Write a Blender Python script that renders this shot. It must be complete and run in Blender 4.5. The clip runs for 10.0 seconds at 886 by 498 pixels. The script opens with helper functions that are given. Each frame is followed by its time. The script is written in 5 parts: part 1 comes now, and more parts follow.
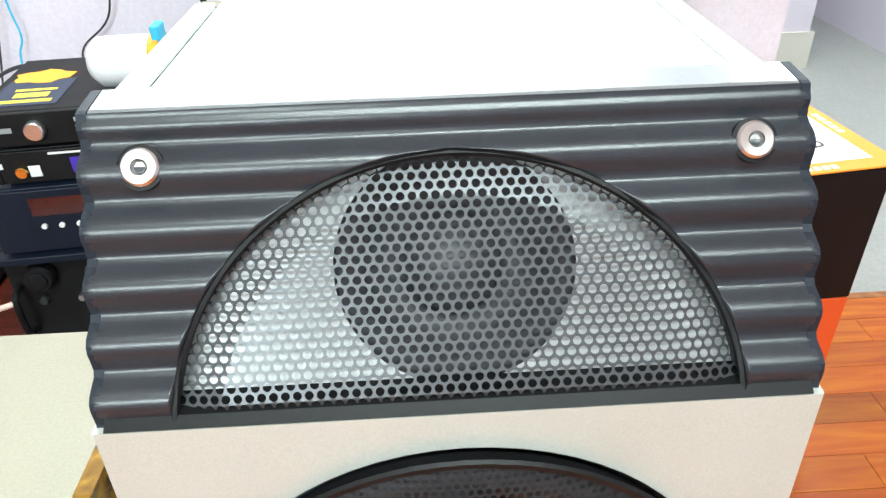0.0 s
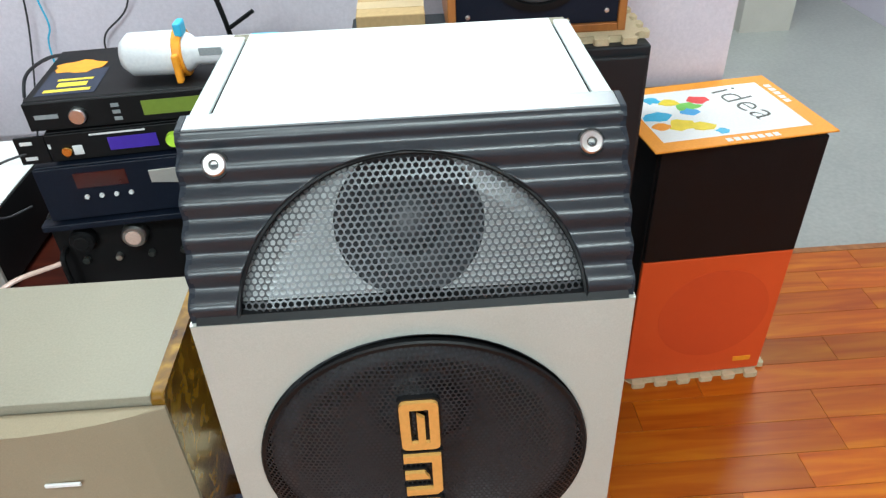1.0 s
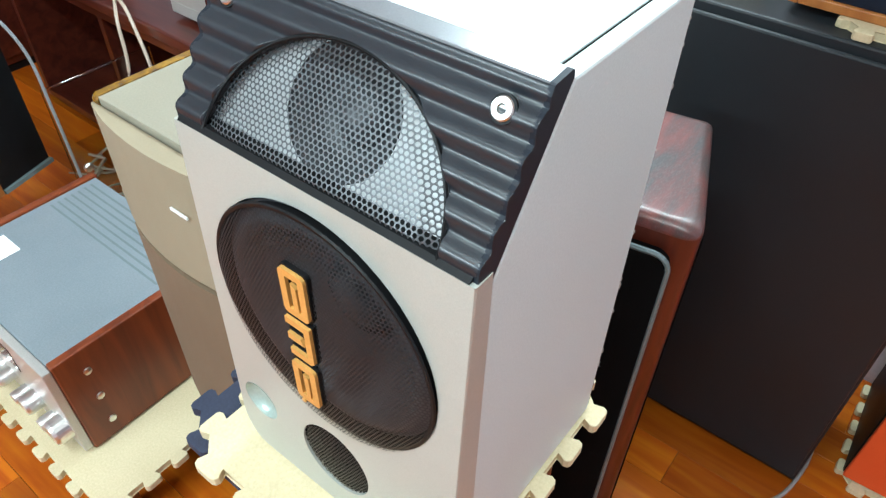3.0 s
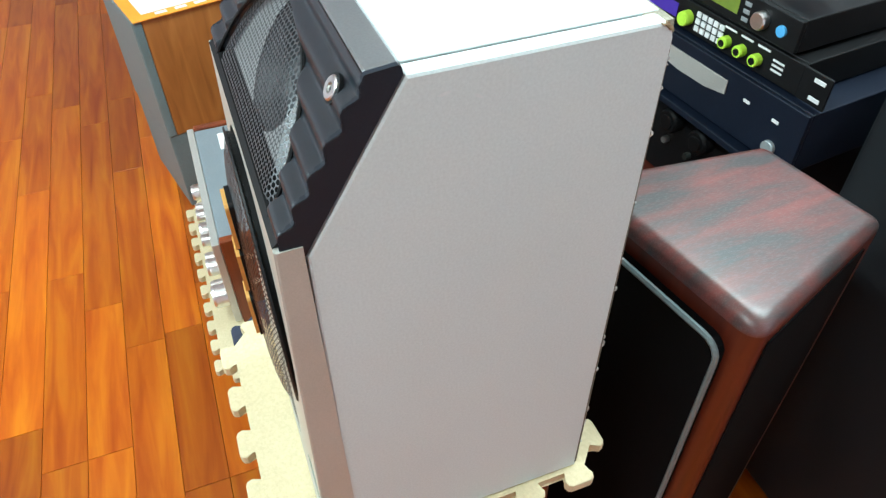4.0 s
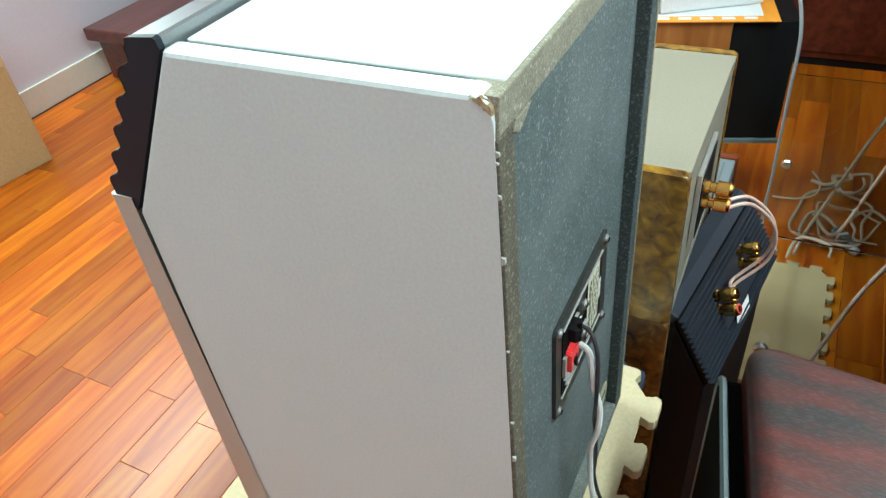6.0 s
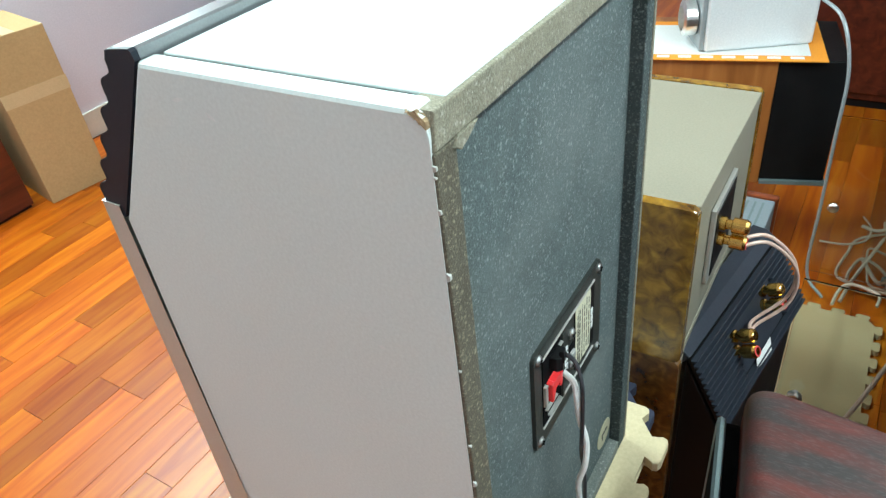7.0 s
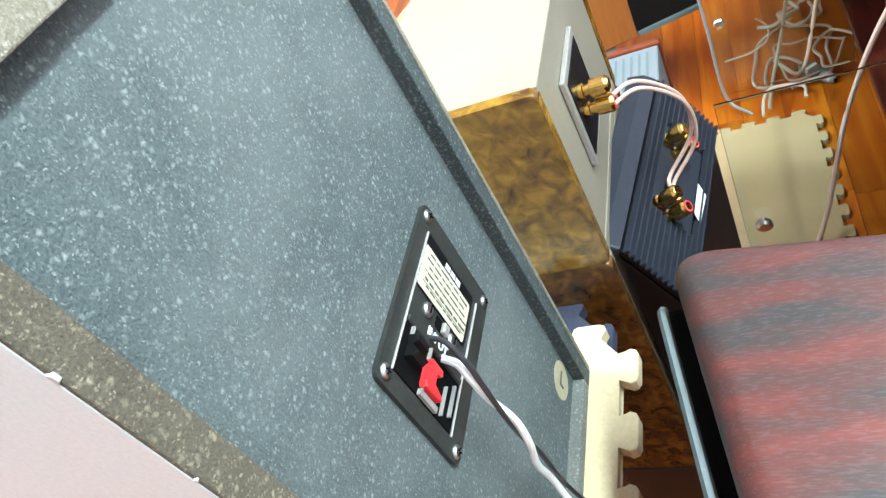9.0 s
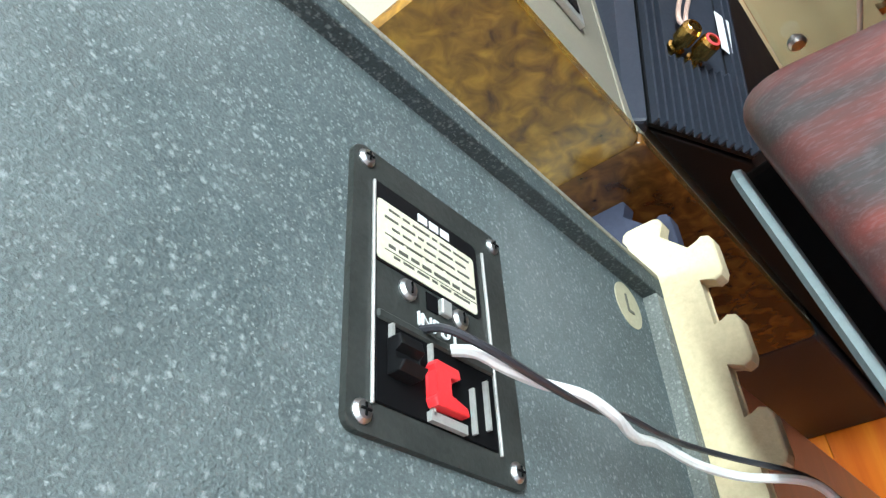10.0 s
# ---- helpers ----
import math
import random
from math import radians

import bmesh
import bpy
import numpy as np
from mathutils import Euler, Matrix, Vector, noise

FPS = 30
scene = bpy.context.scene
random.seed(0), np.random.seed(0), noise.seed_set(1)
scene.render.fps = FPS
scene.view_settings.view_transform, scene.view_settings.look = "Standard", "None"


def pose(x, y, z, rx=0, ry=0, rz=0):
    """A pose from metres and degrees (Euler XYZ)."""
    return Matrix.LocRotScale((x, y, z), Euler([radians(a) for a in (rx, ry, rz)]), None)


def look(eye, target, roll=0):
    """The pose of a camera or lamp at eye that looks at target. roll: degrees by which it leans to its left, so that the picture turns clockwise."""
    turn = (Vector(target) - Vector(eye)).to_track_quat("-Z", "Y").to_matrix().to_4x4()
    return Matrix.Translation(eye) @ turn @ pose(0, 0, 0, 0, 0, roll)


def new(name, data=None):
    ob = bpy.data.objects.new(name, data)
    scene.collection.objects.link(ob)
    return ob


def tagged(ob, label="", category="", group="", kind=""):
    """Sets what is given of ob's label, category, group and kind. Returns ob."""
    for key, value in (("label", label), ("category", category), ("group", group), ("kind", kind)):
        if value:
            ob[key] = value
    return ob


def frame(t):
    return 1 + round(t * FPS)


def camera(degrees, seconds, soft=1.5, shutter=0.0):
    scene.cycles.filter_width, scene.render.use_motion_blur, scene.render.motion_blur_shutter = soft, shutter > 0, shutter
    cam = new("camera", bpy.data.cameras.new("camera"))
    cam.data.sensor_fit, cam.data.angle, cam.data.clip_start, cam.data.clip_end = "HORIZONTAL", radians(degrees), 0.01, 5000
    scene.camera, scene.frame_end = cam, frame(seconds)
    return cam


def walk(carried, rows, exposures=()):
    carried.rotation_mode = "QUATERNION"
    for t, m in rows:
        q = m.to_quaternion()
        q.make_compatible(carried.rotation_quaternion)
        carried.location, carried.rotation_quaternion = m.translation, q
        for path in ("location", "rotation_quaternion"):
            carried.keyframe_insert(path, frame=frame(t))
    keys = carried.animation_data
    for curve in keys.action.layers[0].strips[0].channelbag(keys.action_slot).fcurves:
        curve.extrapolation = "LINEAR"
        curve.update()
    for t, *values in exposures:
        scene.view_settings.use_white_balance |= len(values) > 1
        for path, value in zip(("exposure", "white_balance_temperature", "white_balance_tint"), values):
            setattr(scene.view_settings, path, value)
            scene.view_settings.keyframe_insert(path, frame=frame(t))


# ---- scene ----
cam = camera(64.0, 10.0, 1.35)
PATH = [
    (0, (-0.013, -0.192, 1.272), (0.047, 1.483, 0.18), -1.7),
    (0.5, (-0.015, -0.279, 1.331), (0.056, 1.39, 0.233), -0.5),
    (1, (0.009, -0.337, 1.365), (0.06, 1.278, 0.186), -2.6),
    (1.5, (0.016, -0.359, 1.373), (0.003, 1.185, 0.102), -3.6),
    (2, (0.093, -0.338, 1.376), (-0.226, 1.134, 0.06), -0.8),
    (2.5, (0.213, -0.309, 1.369), (-0.413, 1.035, 0.027), -0.7),
    (2.7, (0.246, -0.285, 1.363), (-0.468, 1.013, 0.019), 0.5),
    (3.8, (0.435, -0.058, 1.366), (-0.875, 0.531, -0.026), -1.4),
    (4, (0.453, -0.011, 1.357), (-0.902, 0.493, -0.025), -0.9),
    (4.5, (0.429, 0.126, 1.331), (-1.02, 0.346, -0.029), -0.5),
    (5, (0.387, 0.219, 1.337), (-1.071, -0.026, -0.01), -4.4),
    (5.5, (0.365, 0.307, 1.317), (-1.029, -0.224, -0.015), -4.9),
    (5.7, (0.36, 0.328, 1.306), (-0.997, -0.33, -0.008), -6.5),
    (6.8, (0.343, 0.383, 1.275), (-0.974, -0.556, 0.098), -6.8),
    (7, (0.338, 0.391, 1.282), (-0.983, -0.543, 0.106), -7.3),
    (7.5, (0.319, 0.411, 1.296), (-1.023, -0.515, 0.138), -10.9),
    (8, (0.29, 0.426, 1.274), (-1.084, -0.424, 0.095), -15.5),
    (8.5, (0.25, 0.433, 1.236), (-1.116, -0.39, 0.03), -21.5),
    (9, (0.22, 0.431, 1.183), (-1.098, -0.442, -0.043), -33.5),
    (9.5, (0.191, 0.42, 1.14), (-1.078, -0.496, -0.105), -44.2),
    (10, (0.133, 0.393, 1.086), (-1.067, -0.603, -0.167), -56.5),
]
walk(cam, [(t, look(eye, aim, roll)) for t, eye, aim, roll in PATH], [(0.0, 0.47, 6450, 3), (0.55, -0.32, 6350, 3), (1.2, -0.08, 6250, 3), (2.5, 0.26, 5950, 1), (3.8, 0.2, 6050, -2), (4.5, 0.17, 6100, -6), (5.0, -0.03, 6150, -7), (5.5, 0.02, 6150, -7), (7.0, 0.12, 6100, -6), (7.5, 0.1, 6100, -6), (8.0, 0.22, 6100, -3), (8.5, 0.4, 6100, 0), (9.0, 1.05, 6100, 2), (10.0, 0.95, 6100, 3)])

world = bpy.data.worlds.new("world")
scene.world = world
world.use_nodes = True
world.node_tree.nodes["Background"].inputs["Color"].default_value = (0.8, 0.85, 1.0, 1)
world.node_tree.nodes["Background"].inputs["Strength"].default_value = 0.3


def area(name, loc, target, sx, sy, watts, colour):
    li = bpy.data.lights.new(name, "AREA")
    li.shape, li.size, li.size_y, li.energy, li.color = "RECTANGLE", sx, sy, watts, colour
    ob = new(name, li)
    ob.matrix_basis = look(loc, target)
    return ob


SOUTH, NORTH, WEST, EAST, CEIL = -2.5, 1.21, -3.7, 2.6, 2.6
WALL_END, BOARD_END = 0.735, 1.39     # where the cabinet wall and the floor boards stop

# the tubes' light
COOL = (0.86, 0.98, 1.0)
# unseen ceiling lamp, assumed for the strong light from above
area("unseen_ceiling_light", (0.2, -0.7, 2.5), (0.2, -0.7, 0), 1.2, 0.12, 38, COOL)
area("wall_tube_light", (-1.05, -2.40, 2.1), (-1.05, -1.4, 1.0), 1.2, 0.1, 55, COOL)
# fill lamp added to brighten the loudspeaker's back and the cabinet wall
area("north_fill_light", (-0.1, NORTH - 0.09, 2.17), (0.0, 0.3, 0.9), 1.2, 0.1, 30, COOL)
# lamp added out of view to brighten the passage and tiles
area("added_next_room_light", (1.6, 2.6, 2.5), (1.6, 2.6, 0), 0.12, 1.2, 36, COOL)


# ---------------------------------------------------------------- materials
def nodes_of(name):
    m = bpy.data.materials.new(name)
    m.use_nodes = True
    nt = m.node_tree
    return m, nt, nt.nodes["Principled BSDF"]


def rgb(c):
    return (c[0], c[1], c[2], 1.0)


def noise_tex(nt, scale, detail=4.0, stretch=(1, 1, 1), rough=0.6):
    co = nt.nodes.new("ShaderNodeTexCoord")
    mp = nt.nodes.new("ShaderNodeMapping")
    mp.inputs["Scale"].default_value = stretch
    nz = nt.nodes.new("ShaderNodeTexNoise")
    nz.inputs["Scale"].default_value = scale
    nz.inputs["Detail"].default_value = detail
    nz.inputs["Roughness"].default_value = rough
    nt.links.new(co.outputs["Object"], mp.inputs["Vector"])
    nt.links.new(mp.outputs["Vector"], nz.inputs["Vector"])
    return nz


def ramp(nt, src, stops):
    r = nt.nodes.new("ShaderNodeValToRGB")
    while len(r.color_ramp.elements) < len(stops):
        r.color_ramp.elements.new(0.5)
    for e, (p, c) in zip(r.color_ramp.elements, stops):
        e.position, e.color = p, rgb(c)
    nt.links.new(src, r.inputs["Fac"])
    return r


def mix(nt, fac, a, b):
    m = nt.nodes.new("ShaderNodeMix")
    m.data_type = "RGBA"
    for sock, v in ((m.inputs[0], fac), (m.inputs[6], a), (m.inputs[7], b)):
        if hasattr(v, "links"):
            nt.links.new(v, sock)
        else:
            sock.default_value = v if isinstance(v, float) else rgb(v)
    return m.outputs[2]


def bump(nt, bsdf, src, strength, dist):
    b = nt.nodes.new("ShaderNodeBump")
    b.inputs["Strength"].default_value = strength
    b.inputs["Distance"].default_value = dist
    nt.links.new(src, b.inputs["Height"])
    nt.links.new(b.outputs["Normal"], bsdf.inputs["Normal"])


def surface(name, dark, light, rough=0.5, metal=0.0, scale=8.0, fine=220.0, bumpiness=0.15, stretch=(1, 1, 1), coat=0.0):
    """Two scales of noise between two near colours, with a fine relief and uneven gloss."""
    m, nt, b = nodes_of(name)
    big = noise_tex(nt, scale, 5.0, stretch)
    small = noise_tex(nt, fine, 3.0, stretch)
    r1 = ramp(nt, big.outputs["Fac"], ((0.3, dark), (0.7, light)))
    r2 = ramp(nt, small.outputs["Fac"], ((0.3, [c * 0.88 for c in dark]), (0.7, [min(1, c * 1.08) for c in light])))
    nt.links.new(mix(nt, 0.4, r1.outputs["Color"], r2.outputs["Color"]), b.inputs["Base Color"])
    rr = nt.nodes.new("ShaderNodeMapRange")
    rr.inputs["To Min"].default_value, rr.inputs["To Max"].default_value = rough * 0.85, min(1.0, rough * 1.15)
    nt.links.new(big.outputs["Fac"], rr.inputs["Value"])
    nt.links.new(rr.outputs["Result"], b.inputs["Roughness"])
    b.inputs["Metallic"].default_value = metal
    b.inputs["Coat Weight"].default_value = coat
    b.inputs["Coat Roughness"].default_value = 0.15
    if max(light) < 0.06 and not metal:
        b.inputs["Specular IOR Level"].default_value = 0.2      # dull blacks
    if bumpiness:
        bump(nt, b, small.outputs["Fac"], bumpiness, 0.001)
    return m


def plain(name, col, rough=0.5, metal=0.0, emit=0.0, coat=0.0):
    m, nt, b = nodes_of(name)
    small = noise_tex(nt, 90.0, 3.0)
    r = ramp(nt, small.outputs["Fac"], ((0.3, [c * 0.9 for c in col]), (0.7, [min(1, c * 1.06) for c in col])))
    nt.links.new(r.outputs["Color"], b.inputs["Base Color"])
    b.inputs["Roughness"].default_value, b.inputs["Metallic"].default_value = rough, metal
    b.inputs["Coat Weight"].default_value = coat
    if emit:
        b.inputs["Emission Color"].default_value = rgb(col)
        b.inputs["Emission Strength"].default_value = emit
    return m


def wood(name, dark, mid, light, rough=0.35, stretch=(2, 30, 30), scale=1.6, per_piece=0.0, coat=0.0):
    """Grain drawn out along one axis; per_piece shifts the tone from board to board."""
    m, nt, b = nodes_of(name)
    co = nt.nodes.new("ShaderNodeTexCoord")
    info = nt.nodes.new("ShaderNodeObjectInfo")
    off = nt.nodes.new("ShaderNodeVectorMath")
    off.operation = "MULTIPLY_ADD"
    nt.links.new(info.outputs["Random"], off.inputs[0])
    off.inputs[1].default_value = (17.0, 9.0, 5.0)
    nt.links.new(co.outputs["Object"], off.inputs[2])
    mp = nt.nodes.new("ShaderNodeMapping")
    mp.inputs["Scale"].default_value = stretch
    nt.links.new(off.outputs["Vector"], mp.inputs["Vector"])
    nz = nt.nodes.new("ShaderNodeTexNoise")
    nz.inputs["Scale"].default_value, nz.inputs["Detail"].default_value, nz.inputs["Distortion"].default_value = scale, 7.0, 0.7
    nt.links.new(mp.outputs["Vector"], nz.inputs["Vector"])
    r = ramp(nt, nz.outputs["Fac"], ((0.28, dark), (0.5, mid), (0.74, light)))
    col = r.outputs["Color"]
    if per_piece:
        hsv = nt.nodes.new("ShaderNodeHueSaturation")
        mr = nt.nodes.new("ShaderNodeMapRange")
        mr.inputs["To Min"].default_value, mr.inputs["To Max"].default_value = 1 - per_piece, 1 + per_piece
        nt.links.new(info.outputs["Random"], mr.inputs["Value"])
        nt.links.new(mr.outputs["Result"], hsv.inputs["Value"])
        nt.links.new(col, hsv.inputs["Color"])
        col = hsv.outputs["Color"]
    nt.links.new(col, b.inputs["Base Color"])
    b.inputs["Roughness"].default_value = rough
    b.inputs["Coat Weight"].default_value = coat
    b.inputs["Coat Roughness"].default_value = 0.12
    bump(nt, b, nz.outputs["Fac"], 0.08, 0.001)
    return m


def speckled(name, base, fleck, dust, rough=0.85):
    """Dark textured paint with scattered pale flecks of uneven size and dusty clouds."""
    m, nt, b = nodes_of(name)
    co = nt.nodes.new("ShaderNodeTexCoord")
    warp = noise_tex(nt, 420.0, 3.0)
    add = nt.nodes.new("ShaderNodeVectorMath")
    add.operation = "MULTIPLY_ADD"
    add.inputs[1].default_value = (0.0035, 0.0035, 0.0035)
    nt.links.new(warp.outputs["Color"], add.inputs[0])
    nt.links.new(co.outputs["Object"], add.inputs[2])
    masks = []
    for scale, wide, share in ((330.0, 0.34, 0.45), (720.0, 0.36, 0.4)):
        vo = nt.nodes.new("ShaderNodeTexVoronoi")
        vo.inputs["Scale"].default_value = scale
        nt.links.new(add.outputs["Vector"], vo.inputs["Vector"])
        near = ramp(nt, vo.outputs["Distance"], ((wide * 0.35, (1, 1, 1)), (wide * 1.5, (0, 0, 0))))
        sep = nt.nodes.new("ShaderNodeSeparateColor")
        nt.links.new(vo.outputs["Color"], sep.inputs["Color"])
        some = ramp(nt, sep.outputs["Red"], ((1.0 - share, (0, 0, 0)), (1.0, (0.95, 0.95, 0.95))))
        mul = nt.nodes.new("ShaderNodeMath")
        mul.operation = "MULTIPLY"
        nt.links.new(near.outputs["Color"], mul.inputs[0])
        nt.links.new(some.outputs["Color"], mul.inputs[1])
        masks.append(mul)
    most = nt.nodes.new("ShaderNodeMath")
    most.operation = "MAXIMUM"
    nt.links.new(masks[0].outputs[0], most.inputs[0])
    nt.links.new(masks[1].outputs[0], most.inputs[1])
    grain = noise_tex(nt, 900.0, 2.0, (1.0, 1.0, 0.8))
    cl = noise_tex(nt, 7.0, 4.0)
    mid = noise_tex(nt, 60.0, 4.0)
    c1 = ramp(nt, mid.outputs["Fac"], ((0.3, [c * 0.78 for c in base]), (0.7, [c * 1.3 for c in base])))
    c1b = ramp(nt, grain.outputs["Fac"], ((0.3, [c * 0.7 for c in base]), (0.75, [c * 1.9 for c in base])))
    c2 = mix(nt, most.outputs[0], mix(nt, 0.5, c1.outputs["Color"], c1b.outputs["Color"]), fleck)
    d = ramp(nt, cl.outputs["Fac"], ((0.4, (0, 0, 0)), (0.8, (0.45, 0.45, 0.45))))
    nt.links.new(mix(nt, d.outputs["Color"], c2, dust), b.inputs["Base Color"])
    b.inputs["Roughness"].default_value = rough
    b.inputs["Specular IOR Level"].default_value = 0.35
    bump(nt, b, grain.outputs["Fac"], 0.6, 0.0012)
    return m


def mahogany_vinyl():
    """Red wood print with soft grey bands and short fine painted glints along the grain."""
    m, nt, b = nodes_of("mahogany_vinyl")
    band = noise_tex(nt, 1.5, 4.0, (26, 6, 16), 0.6)
    dash = noise_tex(nt, 1.0, 3.0, (900, 150, 900), 0.6)
    cloud = noise_tex(nt, 9.0, 3.0)
    c1 = ramp(nt, band.outputs["Fac"], ((0.36, (0.04, 0.036, 0.036)), (0.52, (0.1, 0.032, 0.028)), (0.66, (0.16, 0.036, 0.029))))
    # pale dashes mixed into the colour for glints on the vinyl
    d = ramp(nt, dash.outputs["Fac"], ((0.5, (0, 0, 0)), (0.62, (0.15, 0.15, 0.15))))
    c2 = mix(nt, d.outputs["Color"], c1.outputs["Color"], (0.22, 0.215, 0.22))
    nt.links.new(c2, b.inputs["Base Color"])
    r = ramp(nt, cloud.outputs["Fac"], ((0.3, (0.34, 0.34, 0.34)), (0.7, (0.46, 0.46, 0.46))))
    nt.links.new(r.outputs["Color"], b.inputs["Roughness"])
    b.inputs["Coat Weight"].default_value = 0.35
    b.inputs["Coat Roughness"].default_value = 0.32
    bump(nt, b, dash.outputs["Fac"], 0.25, 0.0006)
    return m


def clear_glass(name):
    m, nt, b = nodes_of(name)
    b.inputs["Base Color"].default_value = (0.86, 0.95, 0.92, 1)
    b.inputs["Roughness"].default_value = 0.02
    b.inputs["Transmission Weight"].default_value = 1.0
    b.inputs["IOR"].default_value = 1.45
    return m


M = {}
M["floor"] = wood("cherry_boards", (0.32, 0.05, 0.002), (0.45, 0.102, 0.004), (0.56, 0.175, 0.007), 0.34, (2, 22, 22), 1.3, 0.28, 0.03)
M["floor"].node_tree.nodes["Principled BSDF"].inputs["Specular IOR Level"].default_value = 0.32
M["floor_gap"] = plain("board_joint", (0.15, 0.032, 0.006), 0.7)
M["wall"] = surface("lilac_wall_paint", (0.66, 0.61, 0.69), (0.72, 0.67, 0.74), 0.7, scale=2.0, fine=140)
M["ceiling"] = surface("white_ceiling", (0.78, 0.78, 0.77), (0.84, 0.84, 0.83), 0.8, scale=3)
M["skirting"] = surface("cream_skirting", (0.62, 0.6, 0.52), (0.7, 0.68, 0.6), 0.4)
M["tile"] = surface("grey_floor_tile", (0.36, 0.37, 0.34), (0.46, 0.47, 0.43), 0.3, scale=2.5, fine=60)
M["silver"] = surface("champagne_silver_paint", (0.42, 0.425, 0.385), (0.47, 0.475, 0.435), 0.36, 0.22, 12, 900, 0.06)
M["vinyl"] = surface("pale_grey_vinyl", (0.545, 0.605, 0.6), (0.595, 0.655, 0.65), 0.5, 0.0, 4, 500, 0.06)
M["charcoal"] = surface("charcoal_plastic", (0.011, 0.014, 0.019), (0.018, 0.022, 0.028), 0.33, 0.0, 14, 700, 0.12)
M["charcoal"].node_tree.nodes["Principled BSDF"].inputs["Specular IOR Level"].default_value = 0.6
M["charcoal_end"] = surface("smooth_charcoal_plastic", (0.011, 0.014, 0.021), (0.016, 0.02, 0.028), 0.5, 0.0, 14, 700, 0.08)
# paler than the charcoal plate, for the light its top lip catches
M["gloss_lip"] = surface("charcoal_lip_sheen", (0.15, 0.158, 0.168), (0.19, 0.198, 0.208), 0.36, 0.5, 14, 700, 0.05, coat=1.0)
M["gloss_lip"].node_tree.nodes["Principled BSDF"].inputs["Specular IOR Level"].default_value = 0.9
M["black"] = surface("black_plastic", (0.004, 0.004, 0.0045), (0.008, 0.008, 0.009), 0.5, 0.0, 20, 400, 0.1)
M["black_vinyl"] = surface("black_wood_vinyl", (0.01, 0.013, 0.016), (0.015, 0.019, 0.023), 0.5, 0.0, 6, 500, 0.2)
M["black_vinyl"].node_tree.nodes["Principled BSDF"].inputs["Specular IOR Level"].default_value = 0.4
M["void"] = plain("dark_inside", (0.003, 0.003, 0.0035), 0.95)
M["void"].node_tree.nodes["Principled BSDF"].inputs["Specular IOR Level"].default_value = 0.1
M["mesh"] = surface("black_steel_mesh", (0.06, 0.063, 0.068), (0.085, 0.088, 0.094), 0.38, 0.6, 25, 500, 0.05)
M["woofer_mesh"] = surface("fine_black_mesh", (0.012, 0.012, 0.013), (0.022, 0.022, 0.024), 0.4, 0.0, 25, 500, 0.05)
M["baffle"] = surface("pale_grey_baffle", (0.36, 0.37, 0.375), (0.42, 0.43, 0.435), 0.4, 0.2, 9, 300)
M["cone"] = surface("dark_cone_paper", (0.034, 0.035, 0.04), (0.06, 0.062, 0.07), 0.5, 0.0, 15, 300)
M["chrome"] = plain("polished_steel", (0.8, 0.8, 0.78), 0.28, 1.0)
M["gold"] = plain("gold_plate", (0.75, 0.5, 0.14), 0.22, 1.0)
M["logo_gold"] = surface("orange_gold_lettering", (0.7, 0.36, 0.09), (0.78, 0.44, 0.13), 0.33, 0.35, 20, 300)
M["teal_port"] = surface("grey_green_moulding", (0.35, 0.42, 0.38), (0.42, 0.5, 0.45), 0.3, 0.3, 12, 300)
M["back"] = speckled("speckled_back_paint", (0.07, 0.088, 0.089), (0.275, 0.31, 0.305), (0.23, 0.25, 0.24))
M["rim"] = speckled("dusty_back_rim", (0.19, 0.175, 0.13), (0.42, 0.4, 0.34), (0.34, 0.31, 0.24))
M["rim_dark"] = speckled("dark_green_rim", (0.04, 0.052, 0.054), (0.2, 0.23, 0.22), (0.13, 0.15, 0.14))
M["rim_low"] = speckled("dusty_foot_rim", (0.12, 0.13, 0.12), (0.35, 0.37, 0.34), (0.28, 0.29, 0.26))
M["rim_brown"] = speckled("scuffed_brown_rim", (0.085, 0.075, 0.055), (0.33, 0.29, 0.2), (0.2, 0.17, 0.115))
M["chip"] = surface("bare_chipboard", (0.2, 0.14, 0.08), (0.36, 0.25, 0.14), 0.9, 0, 90, 400, 0.6)
M["terminal"] = surface("terminal_plastic", (0.024, 0.026, 0.024), (0.045, 0.048, 0.044), 0.33, 0, 40, 500)
M["dull_steel"] = plain("dull_steel", (0.42, 0.43, 0.42), 0.4, 1.0)
M["cream_label"] = surface("cream_foil_label", (0.6, 0.57, 0.42), (0.7, 0.67, 0.52), 0.45, 0, 20, 400)
M["aged_sticker"] = surface("aged_paper_sticker", (0.36, 0.33, 0.22), (0.46, 0.42, 0.29), 0.6, 0, 60, 400)
M["ink"] = plain("dark_print", (0.09, 0.085, 0.07), 0.6)
M["white_print"] = plain("white_print", (0.75, 0.76, 0.76), 0.5)
M["red_plastic"] = surface("red_plastic", (0.68, 0.025, 0.03), (0.8, 0.04, 0.045), 0.35)
M["white_wire"] = plain("white_wire_sheath", (0.8, 0.8, 0.78), 0.4)
M["black_wire"] = plain("black_wire_sheath", (0.03, 0.03, 0.035), 0.35)
M["pink_wire"] = surface("clear_pink_cable", (0.62, 0.4, 0.33), (0.75, 0.56, 0.48), 0.3)
M["beige_wire"] = surface("aged_beige_cable", (0.5, 0.4, 0.3), (0.62, 0.52, 0.42), 0.45)
M["grey_wire"] = plain("grey_cable", (0.32, 0.31, 0.31), 0.5)
M["foam"] = surface("cream_foam", (0.57, 0.47, 0.285), (0.67, 0.57, 0.37), 0.85, 0, 6, 260, 0.4)
